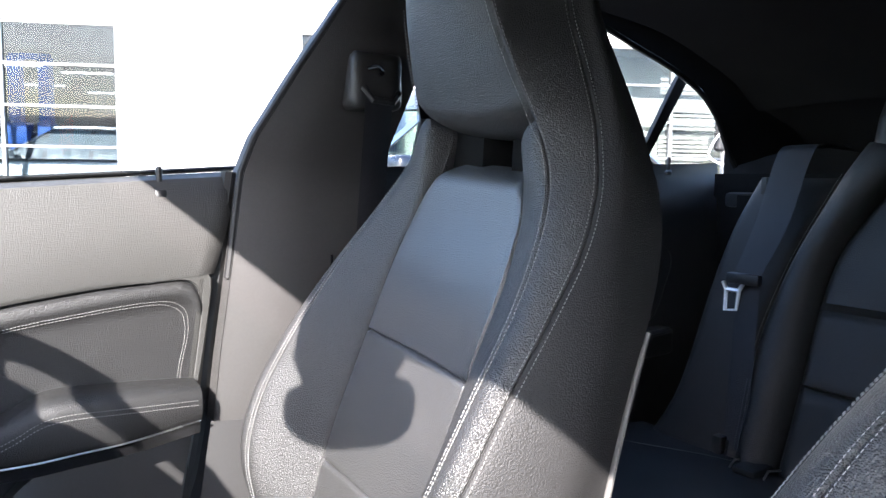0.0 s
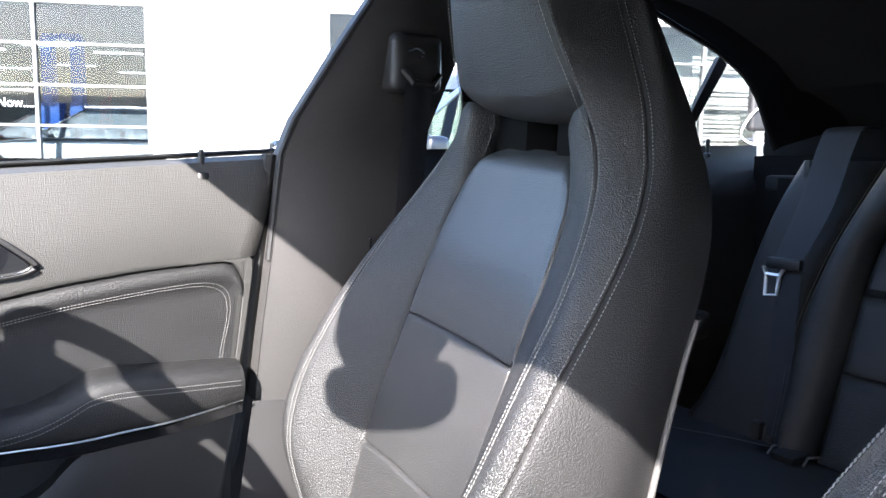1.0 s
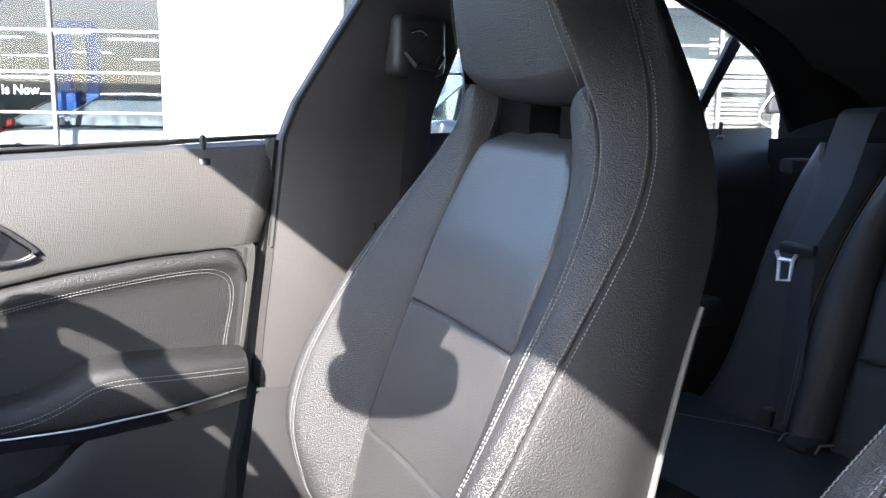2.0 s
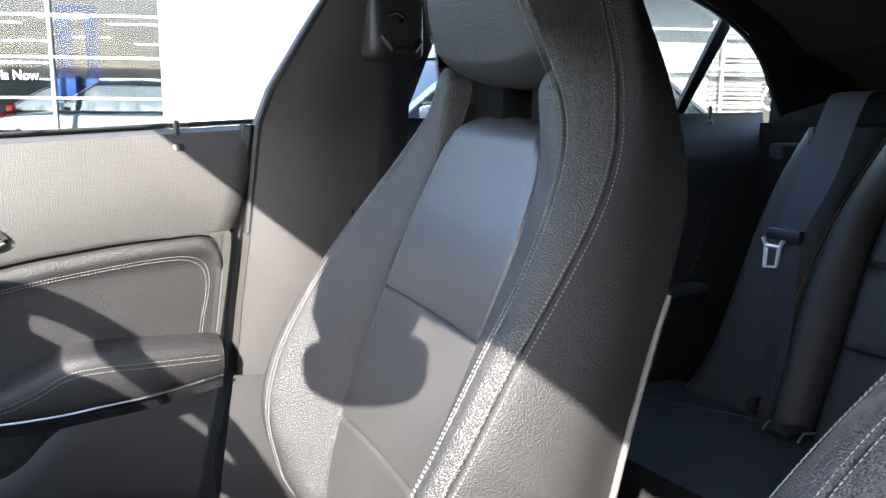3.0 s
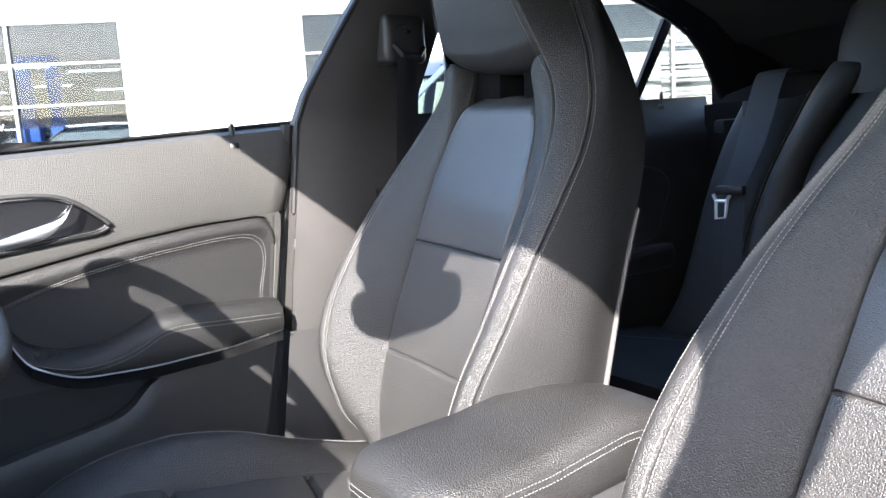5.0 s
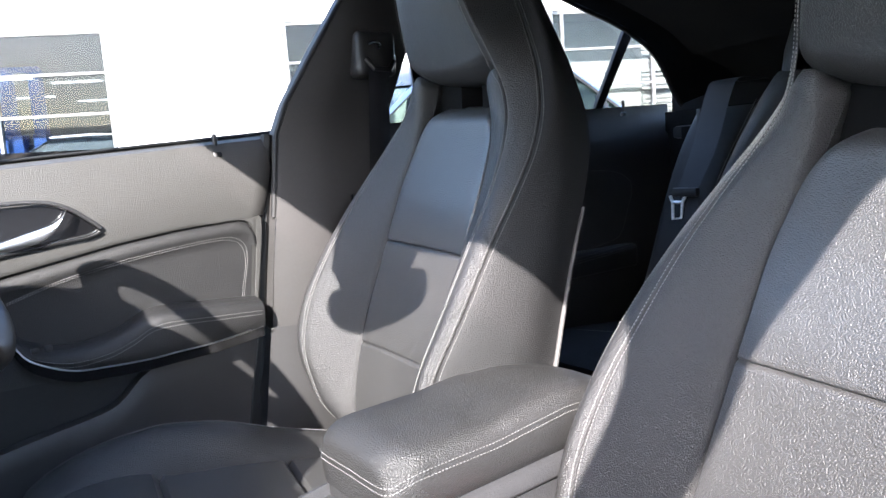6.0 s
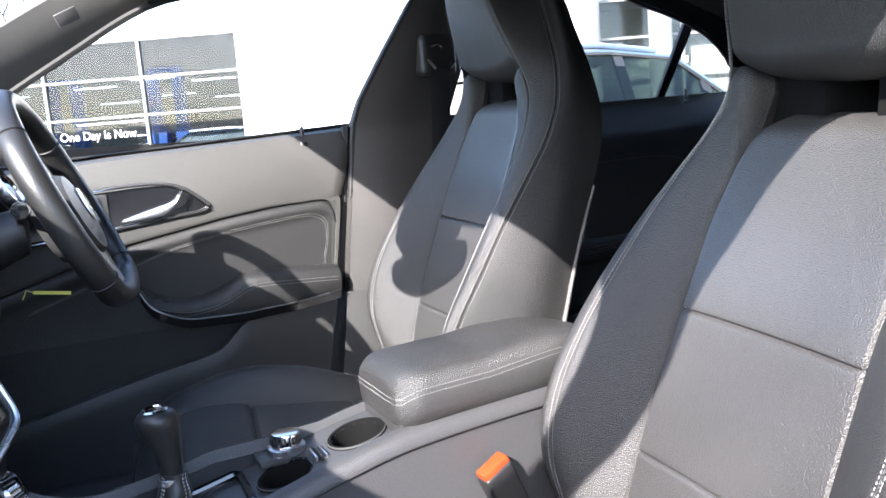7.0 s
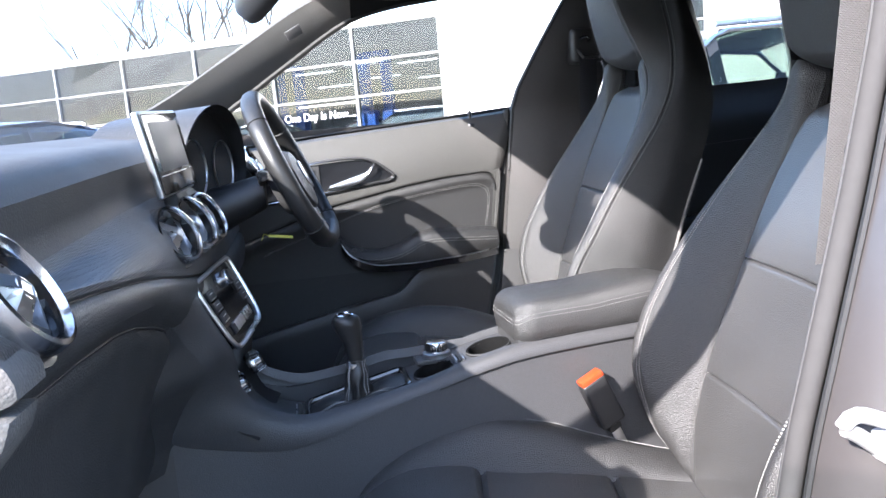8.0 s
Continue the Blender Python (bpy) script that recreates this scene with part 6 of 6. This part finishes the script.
# grey columns of the entrance
for a in (6.6, 7.9):
    c = solid("entrance_column", lathe([(0.21, 0), (0.21, 4.2)], 28, FRAME @ Matrix.Translation((a, -0.9, 0))), ALU, "round grey entrance column", "column", "structure")

# charging post
ch = thing("charging_post", "black wall charger with a looped white cable", "charger")
ch.matrix_basis = FRAME @ Matrix.Translation((11.15, -1.0, 0))
part("body", rbox(-0.22, 0.22, -0.1, 0.1, 1.55, 2.75, 0.08, 4), DARK, ch)
part("post", rbox(-0.08, 0.08, -0.05, 0.05, 0, 1.6, 0.01), ALU, ch)
part("cable", tube(smooth_line([(0.2, -0.12, 2.2), (0.05, -0.16, 2.1), (-0.3, -0.2, 1.8), (-0.45, -0.2, 1.45), (-0.1, -0.2, 1.3), (0.35, -0.2, 1.6), (0.5, -0.2, 1.95)], 40), 0.02, 8), PALE, ch, "looped pale cable")
for k in range(3):
    part("light", rbox(-0.05 + k * 0.04, -0.03 + k * 0.04, -0.11, -0.10, 1.9, 1.93, 0), PALE, ch)


def vehicle(name, label, paint, at, yaw, length, width, height, nose, hatch=True, panes=None):
    """A parked vehicle: lower body, glasshouse, pillars, wheels. Its nose points along -x before turning."""
    v = thing(name, label, "car", at, "parked cars")
    v.rotation_euler = (0, 0, yaw)
    L, Wd, H = length, width / 2, height
    belt = H * 0.60

    def body(x):
        k = x / L
        top = float(np.interp(k, [0, 0.03, 0.10, 0.26, 0.30, 0.95, 1.0], [belt * 0.70, belt * 0.84, belt * 0.92, belt * 1.0, belt, belt * 1.02, belt * 0.86]))
        w = Wd * float(np.interp(k, [0, 0.06, 0.2, 0.85, 1.0], [0.78, 0.93, 1.0, 1.0, 0.88]))
        return [Vector((x, y * w, z)) for y, z in ((-0.90, 0.22), (-1.0, 0.40), (-1.0, belt * 0.72), (-0.97, top - 0.05), (-0.86, top), (0, top + 0.03), (0.86, top), (0.97, top - 0.05), (1.0, belt * 0.72), (1.0, 0.40), (0.90, 0.22))]

    part("body", loft([body(L * k) for k in np.linspace(0, 1, 30)]), paint, v)
    g0, g1, g2, g3 = 0.28 * L, 0.49 * L, (0.86 if hatch else 0.78) * L, 0.975 * L

    def house(x, inner=0.0):
        z = float(np.interp(x, [g0, g1, (g1 + g2) / 2, g2, g3], [belt, H - 0.02, H, H - 0.05, belt]))
        f = (z - belt) / (H - belt)
        w = Wd * 0.93
        return [Vector((x, -w, belt)), Vector((x, -w + 0.13 * f - inner, belt + 0.62 * (z - belt))), Vector((x, -w + 0.22 * f, z - 0.03 * f)), Vector((x, 0, z + 0.03 * f)), Vector((x, w - 0.22 * f, z - 0.03 * f)), Vector((x, w - 0.13 * f + inner, belt + 0.62 * (z - belt))), Vector((x, w, belt))]

    xs = np.linspace(g0, g3, 26)
    part("glasshouse", loft([house(x) for x in xs], closed=False, cap=False), panes or CARGLASS, v, "dark car windows")
    roof = [[p + Vector((0, 0, 0.012)) for p in house(x)[2:5]] for x in np.linspace(g1 - 0.05 * L, g2, 14)]
    part("roof", loft(roof, closed=False), paint, v)
    for s in (1, -1):
        i0 = 0 if s < 0 else 6
        i1 = 2 if s < 0 else 4
        part("window_trim", tube([house(x)[i1] + Vector((0, s * 0.012, 0.0)) for x in xs[1:-1]], 0.018, 6), CHROME, v)
        part("belt_trim", tube([house(x)[i0] + Vector((0, s * 0.012, 0.01)) for x in xs[1:-1]], 0.016, 6), CHROME, v)
        for q in (0.47, 0.66, 0.84):
            x = q * L
            part("pillar", loft([[house(x)[i0] + Vector((dx, s * 0.006, 0)) for dx in (-0.04, 0.04)] + [house(x)[i0] + Vector((dx, -s * 0.02, 0)) for dx in (0.04, -0.04)], [house(x)[i1] + Vector((dx, s * 0.006, 0)) for dx in (-0.04, 0.04)] + [house(x)[i1] + Vector((dx, -s * 0.02, 0)) for dx in (0.04, -0.04)]]), DARK, v)
        part("roof_rail", tube([house(x)[i1] + Vector((0, -s * 0.05, 0.05)) for x in np.linspace(g1, g2 - 0.1, 10)], 0.022, 8), SATIN, v)
        part("door_mirror", rbox(0.33 * L, 0.33 * L + 0.13, s * (Wd + 0.10) - 0.09, s * (Wd + 0.10) + 0.09, belt + 0.02, belt + 0.17, 0.04, 3), paint, v)
        part("headlight", rbox(0.02, 0.16, s * Wd * 0.70 - 0.16, s * Wd * 0.70 + 0.10, belt * 0.66, belt * 0.82, 0.03), PALE, v)
        part("tail_light", rbox(L - 0.14, L - 0.01, s * Wd * 0.76 - 0.13, s * Wd * 0.76 + 0.10, belt * 0.74, belt * 0.98, 0.03), REDLAMP, v, "red tail light")
        for x in (0.19 * L, 0.80 * L):
            wh = part("wheel", lathe([(0.0, 0.02), (0.20, 0.02), (0.21, 0.0)], 24, Matrix.Translation((x, s * (Wd - 0.02), 0.33)) @ Matrix.Rotation(radians(-90 * s), 4, "X")), SATIN, v)
            part("tyre", lathe([(0.21, -0.2), (0.31, -0.2), (0.335, -0.16), (0.335, -0.04), (0.31, 0.0), (0.21, 0.01)], 28, Matrix.Translation((x, s * (Wd - 0.02), 0.33)) @ Matrix.Rotation(radians(-90 * s), 4, "X")), RUBBER, wh)
    return v


CARGLASS = glass("car_glass", (0.30, 0.36, 0.33), 0.6)
REDLAMP = mat("red_lamp", (0.55, 0.02, 0.02), 0.2, vary=0.05, coat=0.5)
PALEGLASS = mat("reflecting_car_glass", (0.16, 0.18, 0.19), 0.15, vary=0.2)
REDPAINT = mat("red_paint", (0.45, 0.03, 0.025), 0.3, vary=0.05, coat=0.6)
NAVY = mat("navy_paint", (0.006, 0.008, 0.014), 0.3, 0.0, vary=0.05, coat=0.35)
BLUEPAINT = mat("blue_paint", (0.07, 0.18, 0.45), 0.3, 0.1, vary=0.05, coat=1.0)
WHITEPAINT = mat("white_paint", (0.75, 0.75, 0.74), 0.3, vary=0.03, coat=0.8)
yaw_wall = math.atan2(ALONG.y, ALONG.x)
vehicle("parked_hatchback", "dark blue parked hatchback with chrome window trim", NAVY, (0.55, 3.72, 0), 0.0, 4.0, 1.82, 1.53, 1, False)
vehicle("parked_hatchback", "bright blue parked hatchback", BLUEPAINT, (-5.6, 7.6, 0), yaw_wall, 4.2, 1.78, 1.46, 1)
for a, d in ((-3.4, 1.3), (-8.0, 1.5), (-12.9, 1.5)):
    p = FRAME @ Vector((a, d, 0.30))
    vehicle("workshop_car", "white car standing inside the workshop", WHITEPAINT, tuple(p), yaw_wall, 4.2, 1.8, 1.50, 1, True, PALEGLASS)
p = FRAME @ Vector((-5.2, 3.4, 0.30))
vehicle("workshop_car", "red car standing inside the workshop", REDPAINT, tuple(p), yaw_wall, 4.2, 1.8, 1.50, 1, True, PALEGLASS)


def tree(at, h, seed):
    rnd = random.Random(seed)
    t = thing("bare_tree", "bare grey winter tree", "tree", at, "bare trees")
    limbs = bmesh.new()
    rings = []

    def grow(p, way, length, r, depth):
        pts, q, w = [p], p, way
        for _ in range(5):
            w = (w + Vector((rnd.uniform(-0.22, 0.22), rnd.uniform(-0.22, 0.22), rnd.uniform(-0.05, 0.12)))).normalized()
            q = q + w * (length / 5)
            pts.append(q)
        rings.append(tube(pts, lambda k, r=r: r * (1 - 0.55 * k), 6))
        if depth:
            for _ in range(3 if depth > 1 else 4):
                k = rnd.randint(2, 5)
                d = (w + Vector((rnd.uniform(-0.8, 0.8), rnd.uniform(-0.8, 0.8), rnd.uniform(0.0, 0.5)))).normalized()
                grow(pts[k], d, length * rnd.uniform(0.5, 0.75), r * 0.42, depth - 1)

    trunk = tube([(0, 0, 0), (0.05, 0, h * 0.2), (0.02, 0.05, h * 0.42)], lambda k: 0.17 - 0.06 * k, 10)
    part("trunk", trunk, BARK, t)
    for _ in range(5):
        grow(Vector((0.02, 0.05, h * rnd.uniform(0.3, 0.42))), Vector((rnd.uniform(-0.7, 0.7), rnd.uniform(-0.7, 0.7), 1)).normalized(), h * 0.42, 0.075, 3)
    limbs.free()
    part("branches", joined(*rings), BARK, t)


BARK = mat("grey_bark", (0.055, 0.048, 0.040), 0.9, grain=0.01, size=30, vary=0.2)
for i, (a, d, h) in enumerate(((-11.4, 12.0, 9.5), (-14.4, 13.0, 10.0), (-17.6, 12.5, 9.0))):
    tree(tuple(FRAME @ Vector((a, d, 0))), h, i + 3)

# ---- the passenger's door, swung wide open; out of view, it shades the footwell ----
pd = thing("passenger_door", "open passenger door of the car, swung forward", "car door")
pd.matrix_basis = Matrix.Translation((-0.68, -0.86, 0)) @ Matrix.Rotation(radians(-80), 4, "Z")
part("skin", slab([(x, -0.05, z0) for x, z0 in ((0.0, 0.28), (0.0, 0.90), (0.25, 0.955), (1.05, 0.99), (1.12, 0.80), (1.02, 0.45), (0.92, 0.28))], 0.10, (0, 1, 0), 0.02), PAINT, pd, "silver painted outer skin")
part("inner_trim", slab([(x, 0.052, z0) for x, z0 in ((0.03, 0.32), (0.03, 0.87), (0.25, 0.93), (1.03, 0.965), (1.09, 0.80), (0.99, 0.45), (0.89, 0.32))], 0.03, (0, 1, 0), 0.012), SOFT, pd, "dark grained inner trim")
part("window_pane", slab([(0.06, 0.0, 0.93), (0.22, 0.02, 1.03), (0.46, 0.05, 1.165), (0.70, 0.07, 1.24), (0.96, 0.078, 1.26), (1.0, 0.05, 1.12), (1.04, 0.0, 0.98)], 0.004, (0, 1, 0)), GLASS, pd)
part("armrest", rbox(0.3, 0.95, 0.08, 0.12, 0.60, 0.66, 0.02, 3), LEATHER, pd)

# ---- added unseen backdrop across the yard, behind the open door, blocking low sky ----
opp = thing("unseen_backdrop_building", "unseen added building across the yard that blocks the low sky", "building")
opp.matrix_basis = FRAME @ Matrix.Translation((-6, -42, 0)) @ Matrix.Rotation(radians(180), 4, "Z")
part("wall", rbox(-36, 36, 0, 8, 0, 4.2, 0), mat("grey_brick", (0.16, 0.14, 0.125), 0.85, grain=0.01, size=14, vary=0.25, big=0.5), opp, smooth=False)
part("roof", slab([(-36.5, -0.5, 4.2), (-36.5, 4, 5.2), (-36.5, 8.5, 4.2)], 73, (1, 0, 0)), mat("slate_roof", (0.07, 0.07, 0.075), 0.8, grain=0.01, size=10, vary=0.2), opp, smooth=False)
for k in range(16):
    part("window", rbox(-33 + k * 4.3, -31.2 + k * 4.3, -0.05, 0.02, 1.3, 2.9, 0), GLOSSY, opp, smooth=False)
